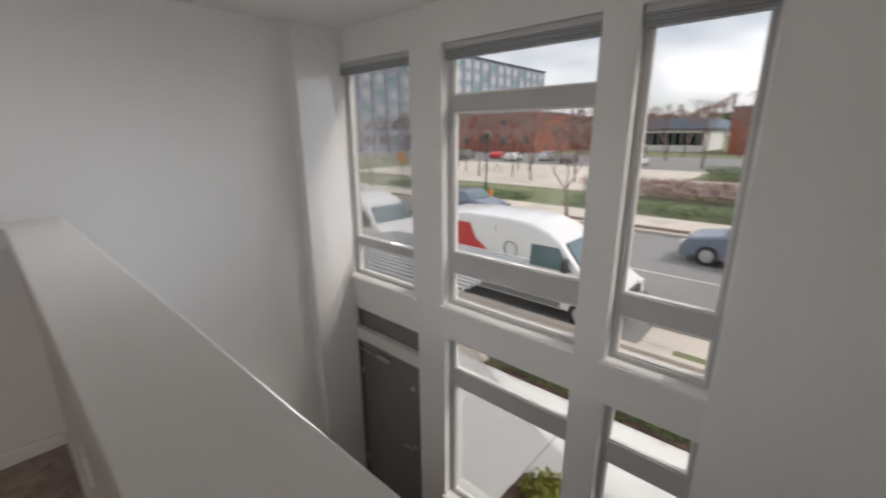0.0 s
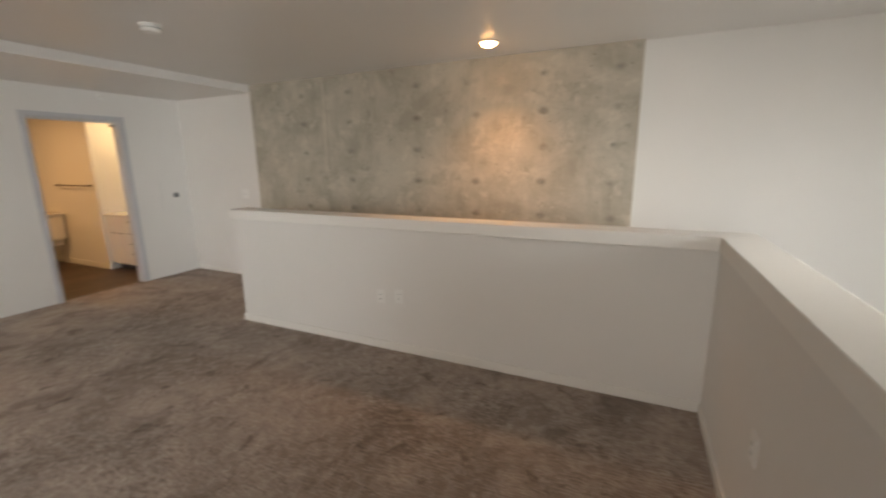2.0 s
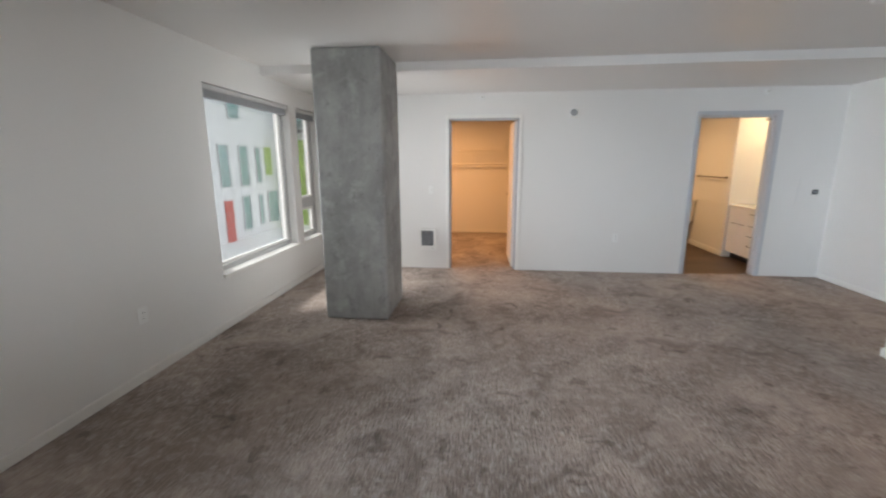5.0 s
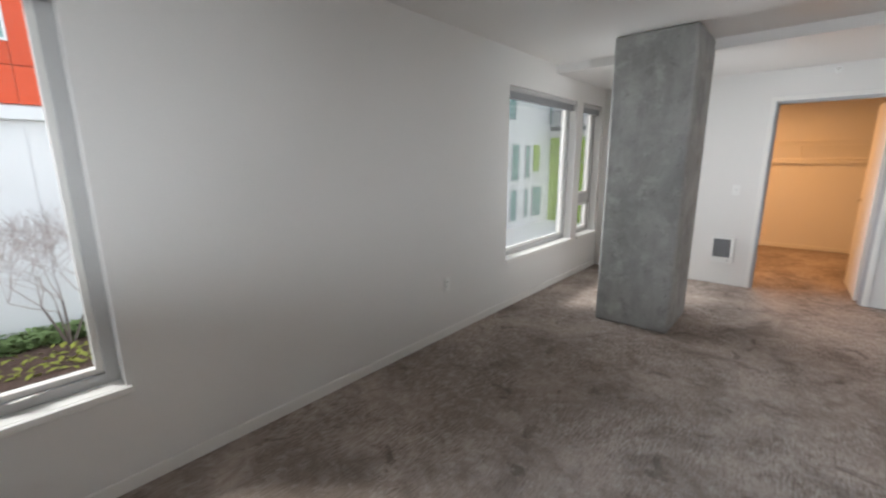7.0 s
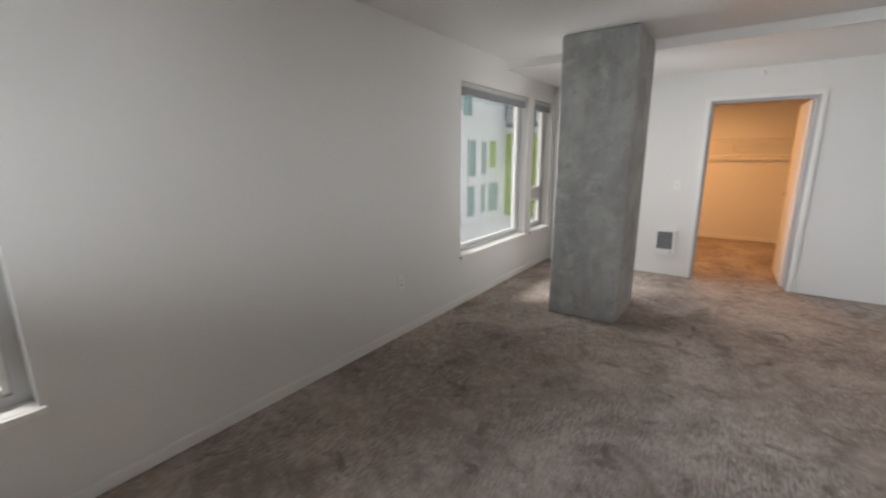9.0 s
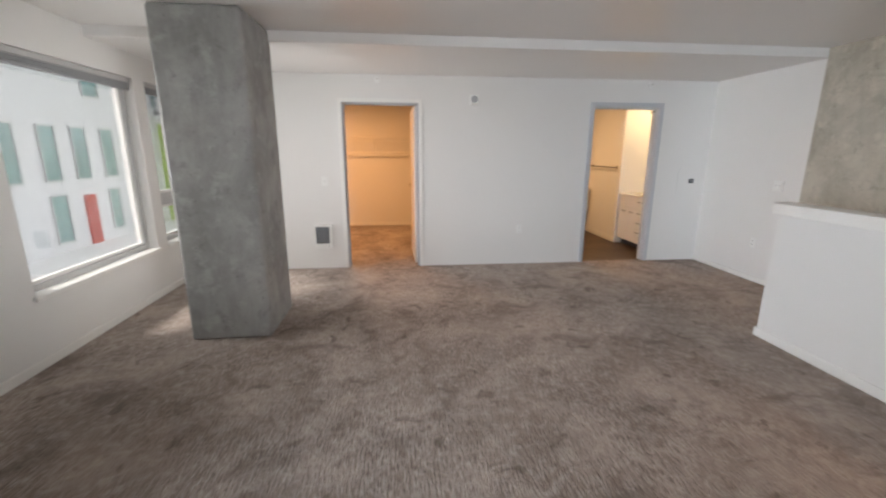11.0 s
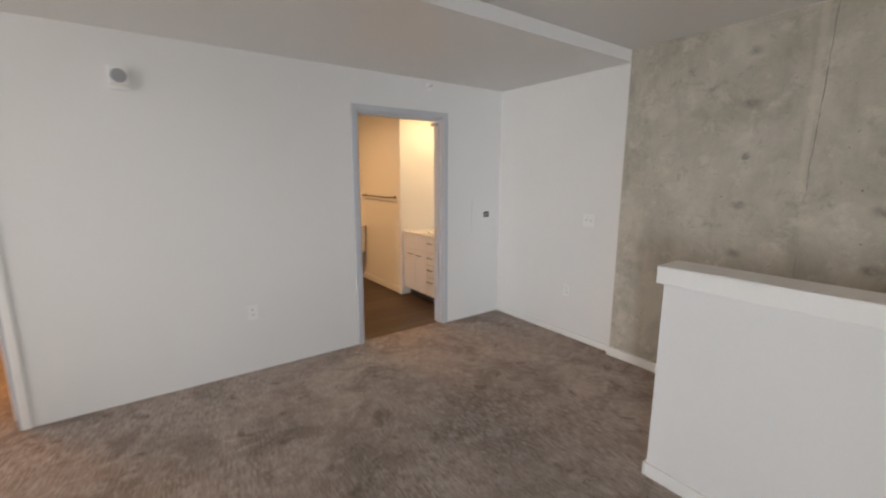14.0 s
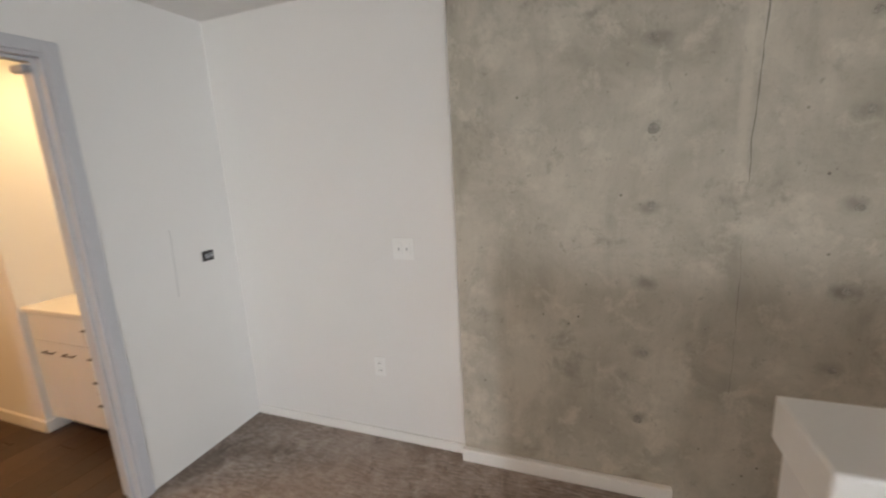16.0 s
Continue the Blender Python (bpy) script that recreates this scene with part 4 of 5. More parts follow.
M_TWIG = material("reddish_twigs", (0.30, 0.205, 0.18), 0.9, vary=0.25, scale=6, fine=50)
M_BRICK = material("red_brick_facade", (0.34, 0.115, 0.075), 0.85, vary=0.15, scale=0.5, fine=9, bump=0.2)
M_TOWER = material("grey_blue_cladding", (0.33, 0.36, 0.43), 0.6, vary=0.1, scale=0.3, fine=6)
M_WINDARK = material("dark_window_glass", (0.085, 0.105, 0.105), 0.3, vary=0.04, scale=0.6, fine=4, bump=0, spec=0.5)
M_WINTEAL = material("teal_window_glass", (0.20, 0.36, 0.34), 0.10, vary=0.2, scale=0.6, fine=4, bump=0, spec=0.8)
M_STUCCO = material("white_fibre_panel", (0.80, 0.80, 0.80), 0.7, vary=0.03, scale=0.8, fine=30, bump=0.05, piece=0.02)
M_ORANGE = material("orange_red_panel", (0.70, 0.085, 0.022), 0.45, vary=0.05, scale=0.7, fine=30, bump=0.03, piece=0.05)
M_GREEN = material("lime_green_panel", (0.33, 0.48, 0.04), 0.6, vary=0.05, scale=0.7, fine=20)
M_REDDOOR = material("red_door_paint", (0.55, 0.05, 0.03), 0.5, vary=0.04, scale=2, fine=30)
M_VANWHITE = material("white_car_paint", (0.78, 0.78, 0.78), 0.18, vary=0.01, scale=2, fine=20, bump=0)
M_VANRED = material("red_car_paint", (0.55, 0.03, 0.03), 0.25, vary=0.02, scale=2, fine=20, bump=0)
M_VANGREY = material("dark_graphic_film", (0.16, 0.165, 0.17), 0.3, vary=0.05, scale=2, fine=20, bump=0)
M_CARBLUE = material("grey_blue_car_paint", (0.20, 0.235, 0.30), 0.2, metal=0.3, vary=0.02, scale=2, fine=20, bump=0)
M_CARGLASS = material("car_glass", (0.10, 0.16, 0.18), 0.06, vary=0.05, scale=2, fine=10, bump=0, spec=0.9)
M_TYRE = material("tyre_rubber", (0.025, 0.025, 0.026), 0.85, vary=0.1, scale=9, fine=60)
M_RIM = material("alloy_rim", (0.55, 0.56, 0.57), 0.3, metal=0.9, vary=0.05, scale=9, fine=60)
M_POST = material("dark_post_paint", (0.04, 0.045, 0.045), 0.5, vary=0.1, scale=6, fine=60)
M_SIGN = material("orange_sign_sheet", (0.75, 0.28, 0.03), 0.5, vary=0.02, scale=6, fine=60)
M_CANOPY = material("galvanised_sheet", (0.50, 0.51, 0.52), 0.45, metal=0.4, vary=0.08, scale=4, fine=60)
M_ROOFBLUE = material("blue_metal_roof", (0.20, 0.27, 0.38), 0.5, vary=0.06, scale=1, fine=10)


# ---- ground, street and planting ----
G = GROUND
setting("ground", boxed(-900, 900, -900, 900, G - 0.4, G - 0.06), M_GRASS, "lawn and open ground reaching the horizon", "ground")
setting("road", boxed(9.25, 20.8, -120, 160, G - 0.06, G - 0.052), M_ROAD, "worn grey asphalt street", "road")
setting("road_line", boxed(14.95, 15.07, -120, 160, G - 0.052, G - 0.048), M_PAINTLINE, "faded painted centre line", "road marking")


def slab_run(name, label, x0, x1, y0, y1, step, mesh_gap=0.012, z=None, along="y", mat=None):
    mat = mat or M_WALK
    top = G if z is None else z
    base = setting(name, boxed(x0, x1, y0, y1, top - 0.06, top - 0.03), mat, label, "pavement")
    n = max(1, round(((y1 - y0) if along == "y" else (x1 - x0)) / step))
    d = ((y1 - y0) if along == "y" else (x1 - x0)) / n
    if along == "y":
        me = mesh_of(boxed(-(x1 - x0) / 2, (x1 - x0) / 2, -d / 2 + mesh_gap / 2, d / 2 - mesh_gap / 2, -0.03, 0, bevel=0.005, seg=1), "slab", mat)
    else:
        me = mesh_of(boxed(-d / 2 + mesh_gap / 2, d / 2 - mesh_gap / 2, -(y1 - y0) / 2, (y1 - y0) / 2, -0.03, 0, bevel=0.005, seg=1), "slab", mat)
    for i in range(n):
        p = new("slab", me)
        p.parent = base
        p.location = ((x0 + x1) / 2, y0 + d * (i + 0.5), top) if along == "y" else (x0 + d * (i + 0.5), (y0 + y1) / 2, top)


slab_run("pavement_entry", "pale concrete entry walk", 3.34, 6.58, 2.88, 6.6, 1.86, mat=M_PALE)
slab_run("pavement_entry_side", "pale concrete walk beside the mulch bed", 4.7, 6.58, -6, 2.87, 1.8, mat=M_PALE)
slab_run("pavement_near", "tan concrete pavement along the building", 7.02, 9.05, -14, 26, 1.6)
slab_run("pavement_corner", "concrete kerb extension at the crossing", 9.65, 10.6, -9, 2.9, 1.5)
slab_run("pavement_corner_end", "concrete kerb extension end", 9.25, 9.64, 2.2, 2.9, 0.7)
setting("lawn_corner", boxed(9.25, 9.64, -9, 2.19, G - 0.06, G + 0.01), M_GRASS, "small strip of lawn by the kerb", "lawn")
slab_run("pavement_cross", "concrete walk towards the street", 6.58, 7.02, 4.95, 6.6, 1.65)
slab_run("pavement_far_walk", "broad tan walk beside the lawn", 22.3, 25.0, -40, 60, 2.0)
slab_run("pavement_plaza", "tan paved plaza with young trees", 33, 58, 10, 46, 3.0)
slab_run("pavement_garden_path", "tan garden path", 35.5, 47, -25, 9.5, 3.0)
for x0, x1, y0, y1 in ((9.05, 9.25, -14, 60), (10.6, 10.78, -9, 2.9), (20.8, 21.1, -60, 80)):
    setting("kerb", boxed(x0, x1, y0, y1, G - 0.06, G + 0.09, bevel=0.02), M_WALK, "raised concrete kerb", "kerb")
setting("bed_entry", boxed(3.34, 4.69, -6, 2.87, G - 0.06, G + 0.02, bevel=0.01), M_MULCH, "bark mulch bed beside the entry", "planting bed")
setting("bed_strip", boxed(6.6, 7.0, -6, 4.94, G - 0.06, G + 0.02, bevel=0.01), M_MULCH, "planted strip along the pavement", "planting bed")
setting("bed_kerb", boxed(21.12, 22.28, -40, 60, G - 0.06, G + 0.0), M_MULCH, "mulched tree strip by the kerb", "planting bed")


def leaf_patch(name, label, x0, x1, y0, y1, z, height, count, size, mat, category="ground cover", lean=0.6, slim=0.28):
    rnd = random.Random(sum(map(ord, name)) + count)
    bm = bmesh.new()
    for _ in range(count):
        x, y = rnd.uniform(x0, x1), rnd.uniform(y0, y1)
        h = height * rnd.uniform(0.1, 1.0)
        a, s = rnd.uniform(0, 6.28), size * rnd.uniform(0.6, 1.4)
        d = Vector((math.cos(a), math.sin(a), rnd.uniform(0.2, 1.2))).normalized()
        w = Vector((-math.sin(a), math.cos(a), 0)) * s * slim
        c = Vector((x, y, z + h))
        bm.faces.new([bm.verts.new(p) for p in (c - d * s * 0.5, c + w, c + d * s * 0.5 + Vector((0, 0, -lean * s * 0.3)), c - w)])
    return tagged(part(name, bm, mat), label, category, kind="stuff")


leaf_patch("ground_cover", "low green ground cover in the strip", 6.62, 6.98, -3, 4.9, G, 0.22, 1600, 0.10, M_LEAF)
leaf_patch("hedge", "low clipped evergreen hedge across the street", 25.3, 28.0, -12, 12.6, G, 0.55, 9000, 0.16, M_LEAF, "hedge")
leaf_patch("hedge", "low green hedge beside the plaza", 25.3, 27.5, 15.5, 30, G, 0.45, 3500, 0.16, M_LEAF, "hedge")
leaf_patch("hedge", "bare red-twig dogwood hedge", 31, 34, -14, 14, G, 1.3, 16000, 0.55, M_REDTWIG, "hedge", 0.0, 0.03)
leaf_patch("hedge", "green shrubs on the garden rise", 47, 53, -10, 9, G, 1.2, 4000, 0.30, M_LEAF, "hedge")


def shrub(place, r, mat, label, seed):
    rnd = random.Random(seed)
    bm = bmesh.new()
    for _ in range(700):
        d = Vector((rnd.gauss(0, 1), rnd.gauss(0, 1), abs(rnd.gauss(0, 1)))).normalized()
        c = d * r * rnd.uniform(0.55, 1.0) * (1 + 0.2 * math.sin(5 * d.x + 3 * d.y))
        c.z *= 0.9
        s = 0.05
        a = Vector((rnd.gauss(0, 1), rnd.gauss(0, 1), rnd.gauss(0, 1))).normalized() * s
        b = a.cross(d).normalized() * s * 0.5
        bm.faces.new([bm.verts.new(p) for p in (c - a, c + b, c + a, c - b)])
    ob = thing("shrub", label, "shrub", place)
    part("foliage", bm, mat, ob)
    part("stem", rod(bmesh.new(), (0, 0, 0), (0, 0, r * 0.6), 0.03, 0.015, seg=7), M_BARK, ob)


shrub((4.50, 2.40, G + 0.02), 0.36, M_LIME, "rounded yellow-green shrub in the mulch bed", 4)
shrub((4.3, 1.3, G + 0.02), 0.38, M_LIME, "rounded yellow-green shrub in the mulch bed", 6)


def bare_tree(place, height, spread, seed, label, stems=1, trunk=0.08, depth=5, category="tree", twig=None, fork_at=0.32, thick=1.0):
    rnd = random.Random(seed)
    trunk_bm, crown_bm = bmesh.new(), bmesh.new()

    def grow(p, d, length, r, level):
        n = 2
        q = p
        for _ in range(n):
            nd = (d + Vector((rnd.uniform(-1, 1), rnd.uniform(-1, 1), rnd.uniform(-0.3, 0.6))) * 0.16).normalized()
            nq = q + nd * length / n
            rod(trunk_bm if level == 0 else crown_bm, q, nq, r, r * 0.82, seg=8 if level == 0 else (5 if level < 3 else 3))
            q, d, r = nq, nd, r * 0.82
        if level >= depth:
            return
        for _ in range(rnd.choice((2, 3, 3)) if level < depth - 1 else 3):
            out = Vector((rnd.uniform(-1, 1), rnd.uniform(-1, 1), rnd.uniform(0.0, 0.8))).normalized()
            grow(q, (d * (1 - spread) + out * spread).normalized(), length * rnd.uniform(0.62, 0.85), max(r * 0.66, 0.004 * thick), level + 1)

    for s in range(stems):
        a = 6.28 * s / stems + rnd.uniform(-0.4, 0.4)
        lean = Vector((math.cos(a), math.sin(a), 0)) * (0.4 if stems > 1 else 0.03)
        grow(Vector((0, 0, 0)) + lean * 0.1, (Vector((0, 0, 1)) + lean).normalized(), height * fork_at, trunk, 0)
    ob = thing("tree", label, category, place)
    part("trunk", trunk_bm, M_BARK, ob)
    part("crown", crown_bm, twig or M_TWIG, ob)
    return ob


bare_tree((21.5, 10.35, G), 5.6, 0.55, 11, "bare street tree with a spreading crown", 1, 0.10, 6, thick=3.2, fork_at=0.27)
young = [bare_tree((36.8 + 3 * k, 21.5 + 4 * k, G), 5.4, 0.42, 20 + k, "young bare tree in the plaza", 1, 0.08, 5, thick=4.5) for k in range(2)]
for i, (x, y) in enumerate(((38, 17.5), (43, 20.5), (46, 27), (37, 28), (45, 16), (41, 33), (48, 22), (50, 31))):
    copy_thing(young[i % 2], pose(x, y, G, 0, 0, 67 * i))
grown = [bare_tree((62 + 6 * k, 40 - 9 * k, G), 9.0 - k, 0.46, 50 + k, "bare leafless tree beyond the street", 1, 0.16, 6, thick=7.0) for k in range(3)]
for i, (x, y) in enumerate(((70, 25), (64, 12), (60, 2), (75, 52), (58, 55), (52, 4), (66, 33), (72, 44), (80, 36), (84, 60), (56, 46), (78, 20), (70, 66), (48, 40), (60, 66), (74, 8), (46, -2), (82, 47), (86, 54), (79, 58), (87, 66), (76, 63), (84, 74), (68, 57), (81, 82), (88, 42), (66, 76), (90, 20), (96, 12), (88, 4), (100, 26), (57, 33))):
    copy_thing(grown[i % 3], pose(x, y, G, 0, 0, 47 * i))
bare_tree((41, -1.6, G), 6.5, 0.45, 71, "bare garden tree beside the path", 1, 0.10, 5, thick=4.0)
bare_tree((24.2, 30.5, G), 5.5, 0.5, 72, "bare street tree beyond the vans", 1, 0.09, 5, thick=3.5)


# ---- street furniture ----
street_lamp = thing("street_lamp", "dark post-top street lamp", "street lamp", (28.7, 21.0, G))
part("post", lathe(bmesh.new(), [(0.12, 0), (0.11, 0.5), (0.06, 0.6), (0.05, 3.9)], seg=12), M_POST, street_lamp)
part("lantern", lathe(bmesh.new(), [(0.08, 3.9), (0.20, 4.0), (0.24, 4.35), (0.34, 4.4), (0.08, 4.62)], seg=14), M_POST, street_lamp)
sign = thing("road_sign", "orange diamond road work sign on a post", "road sign", (25.7, 27.9, G))
part("post", rod(bmesh.new(), (0, 0, 0), (0, 0, 2.4), 0.035, seg=8), M_POST, sign)
bm = boxed(-0.01, 0.01, -0.45, 0.45, -0.45, 0.45)
plate = part("plate", bm, M_SIGN, sign, "orange sheet metal diamond")
plate.matrix_basis = pose(-0.05, 0, 2.5, 45, 0, 0)
cone = thing("fire_hydrant", "small orange-red fire hydrant by the walk", "hydrant", (24.2, 17.3, G))
part("barrel", lathe(bmesh.new(), [(0.16, 0), (0.16, 0.08), (0.11, 0.1), (0.11, 0.55), (0.14, 0.58), (0.1, 0.68), (0.03, 0.76)], seg=12), M_SIGN, cone)
part("nozzle", rod(bmesh.new(), (-0.2, 0, 0.42), (0.2, 0, 0.42), 0.05, seg=8), M_SIGN, cone)
for i, (x, y) in enumerate(((41, 30), (42, 29), (43.5, 27.5))):
    rack = thing("bike_rack", "dark hoop bike rack on the plaza", "bike rack", (x, y, G), group="bike racks")
    bm = bmesh.new()
    for k in range(8):
        a, b = math.pi * k / 8, math.pi * (k + 1) / 8
        rod(bm, (0, 0.4 * math.cos(a), 0.5 + 0.4 * math.sin(a)), (0, 0.4 * math.cos(b), 0.5 + 0.4 * math.sin(b)), 0.03, seg=6)
    for s in (-0.4, 0.4):
        rod(bm, (0, s, 0), (0, s, 0.5), 0.03, seg=6)
    part("hoop", bm, M_POST, rack)

canopy = thing("entry_canopy", "slatted galvanised canopy over the entry", "canopy")
for i in range(17):
    x = 3.98 + i * 0.11
    part("slat", boxed(x, x + 0.06, 3.58, 6.6, -0.36, -0.31, bevel=0.004), M_CANOPY, canopy)
for y in (3.9, 5.0, 6.1):
    part("bracket", boxed(3.34, 5.85, y, y + 0.05, -0.42, -0.362), M_CANOPY, canopy)


# ---- vehicles ----
def side_shell(profile, width, tuck, z_tuck):
    """A body from its side profile (y, z), pulled in above z_tuck, with softened edges."""
    bm = bmesh.new()
    sides = []
    for s in (-1, 1):
        row = []
        for y, z in profile:
            k = max(0.0, z - z_tuck)
            row.append(bm.verts.new((s * (width / 2 - tuck * k), y, z)))
        sides.append(row)
    n = len(profile)
    for i in range(n):
        bm.faces.new((sides[0][i], sides[0][(i + 1) % n], sides[1][(i + 1) % n], sides[1][i]))
    bm.faces.new(sides[0])
    bm.faces.new(sides[1])
    bmesh.ops.recalc_face_normals(bm, faces=bm.faces)
    bmesh.ops.bevel(bm, geom=list(bm.edges), offset=0.11, segments=3, affect="EDGES", profile=0.6, clamp_overlap=True)
    return bm


def side_panel(points, width, tuck, z_tuck, side, lift=0.012):
    bm = bmesh.new()
    for depth in (lift, -0.02):
        ring = [bm.verts.new((side * (width / 2 - tuck * max(0.0, z - z_tuck) + depth), y, z)) for y, z in points]
        bm.faces.new(ring)
    a, b = list(bm.verts)[:len(points)], list(bm.verts)[len(points):]
    for i in range(len(points)):
        bm.faces.new((a[i], a[(i + 1) % len(a)], b[(i + 1) % len(a)], b[i]))
    return bm


def wheel(car, side, x, y, r):
    t = lathe(bmesh.new(), [(r * 0.62, -0.11), (r * 0.95, -0.11), (r, -0.07), (r, 0.07), (r * 0.95, 0.11), (r * 0.62, 0.11)], Matrix.Translation((x, y, r)) @ pose(0, 0, 0, 0, 90, 0), 24)
    tyre = part("wheel", t, M_TYRE, car)
    bm = lathe(bmesh.new(), [(r * 0.64, 0), (r * 0.6, 0.02), (r * 0.16, 0.03), (r * 0.1, 0.05)], Matrix.Translation((x + side * 0.10, y, r)) @ pose(0, 0, 0, 0, 90 * side, 0), 20)
    for k in range(8):
        a = k * math.pi / 4
        rod(bm, (x + side * 0.115, y, r), (x + side * 0.115, y + r * 0.6 * math.cos(a), r + r * 0.6 * math.sin(a)), 0.022, seg=6)
    part("rim", bm, M_RIM, tyre)


def van(place, turn, label, livery):
    """Nose towards -y, origin on the ground under the middle."""
    car = thing("van", label, "van", place, turn)
    W, T, Z = 2.02, 0.13, 1.15
    prof = [(-2.66, 0.35), (2.95, 0.35), (3.0, 2.05), (2.9, 2.30), (1.6, 2.40), (0.2, 2.40), (-0.45, 2.34), (-0.92, 2.19), (-1.28, 1.96), (-1.78, 1.42), (-2.2, 1.24), (-2.6, 0.98), (-2.74, 0.7)]
    part("body", side_shell(prof, W, T, Z), M_VANWHITE, car, "glossy white high-roof body", smooth=True)
    for s in (-1, 1):
        part("side_window", side_panel([(-1.62, 1.34), (-0.5, 1.34), (-0.5, 1.86), (-1.24, 1.86)], W, T, Z, s), M_CARGLASS, car)
        if livery:
            part("graphic", side_panel([(0.55, 1.30), (2.7, 1.2), (2.7, 2.12), (1.5, 2.12), (1.25, 1.72)], W, T, Z, s, 0.008), M_VANRED, car, "red swoosh graphic")
            part("graphic", side_panel([(-0.2, 0.55), (2.7, 0.55), (2.7, 1.15), (1.2, 1.15)], W, T, Z, s, 0.008), M_VANGREY, car, "dark grey graphic band")
            part("graphic", side_panel([(0.7, 0.62), (1.5, 0.62), (1.8, 1.1), (1.2, 1.1)], W, T, Z, s, 0.011), M_VANRED, car, "red stripe")
        part("sill_trim", side_panel([(-1.4, 0.42), (1.2, 0.42), (1.2, 0.56), (-1.4, 0.56)], W, T, Z, s, 0.02), M_VANGREY, car)
        part("door_handle", boxed(s * 1.02 - 0.02, s * 1.02 + 0.02, -0.62, -0.44, 1.12, 1.16, bevel=0.008), M_POST, car)
        for y in (-0.42, 0.62):
            part("door_seam", side_panel([(y, 0.5), (y + 0.014, 0.5), (y + 0.014, 2.2), (y, 2.2)], W, T, Z, s, 0.004), M_VANGREY, car)
        if livery:
            ring, turn = bmesh.new(), Matrix.Translation((s * 0.962, 0.1, 1.62)) @ pose(0, 0, 0, 0, 97 * s, 0)
            for k in range(20):
                a, b = math.pi * k / 10, math.pi * (k + 1) / 10
                rod(ring, turn @ Vector((0.2 * math.cos(a), 0.2 * math.sin(a), 0)), turn @ Vector((0.2 * math.cos(b), 0.2 * math.sin(b), 0)), 0.014, seg=6)
            part("emblem", ring, M_VANGREY, car, "grey ring emblem")
        part("mirror", boxed(s * 1.08 - 0.1, s * 1.08 + 0.1, -1.55, -1.41, 1.35, 1.68, bevel=0.03), M_POST, car)
        part("headlight", boxed(s * 0.78 - 0.16, s * 0.78 + 0.16, -2.71, -2.55, 0.80, 0.97, bevel=0.03), M_CERAMIC, car)
        for y in (-1.95, 1.75):
            wheel(car, s, s * 0.90, y, 0.36)
    bm = bmesh.new()
    q = [(-0.84, -1.76, 1.47), (0.84, -1.76, 1.47), (0.75, -1.34, 1.97), (-0.75, -1.34, 1.97)]
    off = Vector((0, -0.02, 0.014))
    front = [bm.verts.new(Vector(p) + off) for p in q]
    back = [bm.verts.new(Vector(p) - off) for p in q]
    bm.faces.new(front), bm.faces.new(back)
    for i in range(4):
        bm.faces.new((front[i], front[(i + 1) % 4], back[(i + 1) % 4], back[i]))
    part("windscreen", bm, M_CARGLASS, car)
    part("bumper", boxed(-0.98, 0.98, -2.82, -2.55, 0.3, 0.68, bevel=0.06), M_VANGREY, car)
    part("grille", boxed(-0.55, 0.55, -2.745, -2.64, 0.72, 0.93, bevel=0.02), M_POST, car)
    return car


def motor_car(place, turn, label, tall, mat, L=4.6):
    """Nose towards -y."""
    car = thing("car", label, "car", place, turn)
    H = 1.66 if tall else 1.42
    W, T, Z = 1.86, 0.28, 0.95
    prof = [(-L / 2, 0.3), (L / 2, 0.3), (L / 2, 0.95), (L * 0.42, H * 0.70), (L * (0.36 if tall else 0.2), H - 0.03), (-L * 0.06, H), (-L * 0.22, H * 0.68), (-L * 0.46, H * 0.56), (-L / 2, 0.62)]
    part("body", side_shell(prof, W, T, Z), mat, car)
    for s in (-1, 1):
        part("side_window", side_panel([(-L * 0.19, H * 0.68), (L * 0.34, H * 0.70), (L * (0.31 if tall else 0.18), H - 0.12), (-L * 0.055, H - 0.11)], W, T, Z, s), M_CARGLASS, car)
        part("headlight", boxed(s * 0.68 - 0.18, s * 0.68 + 0.18, -L / 2 - 0.01, -L / 2 + 0.14, 0.66, 0.80, bevel=0.03), M_CERAMIC, car)
        part("sill_trim", boxed(s * 0.90 - 0.04, s * 0.90 + 0.04, -L * 0.25, L * 0.25, 0.26, 0.38, bevel=0.02), M_VANGREY, car)
        for y in (-L * 0.31, L * 0.31):
            wheel(car, s, s * 0.84, y, 0.36 if tall else 0.32)
    bm = bmesh.new()
    q = [(-0.68, -L * 0.215, H * 0.70), (0.68, -L * 0.215, H * 0.70), (0.56, -L * 0.075, H - 0.06), (-0.56, -L * 0.075, H - 0.06)]
    off = Vector((0, -0.012, 0.02))
    front, back = [bm.verts.new(Vector(p) + off) for p in q], [bm.verts.new(Vector(p) - off) for p in q]
    bm.faces.new(front), bm.faces.new(back)
    for i in range(4):
        bm.faces.new((front[i], front[(i + 1) % 4], back[(i + 1) % 4], back[i]))
    part("windscreen", bm, M_CARGLASS, car)
    part("bumper", boxed(-0.85, 0.85, -L / 2 - 0.04, -L / 2 + 0.1, 0.3, 0.5, bevel=0.04), M_VANGREY, car)
    return car


R = G - 0.052
van((10.35, 6.1, R), 0, "white high-roof van with red and dark graphics parked at the kerb", True)
van((10.45, 13.6, R), 0, "plain white high-roof van parked behind another", False)
motor_car((17.8, 1.55, R), 180, "grey-blue sport utility car in the street", True, M_CARBLUE)
motor_car((19.6, 15.6, R), 0, "grey-blue saloon car parked across the street", False, M_CARBLUE)
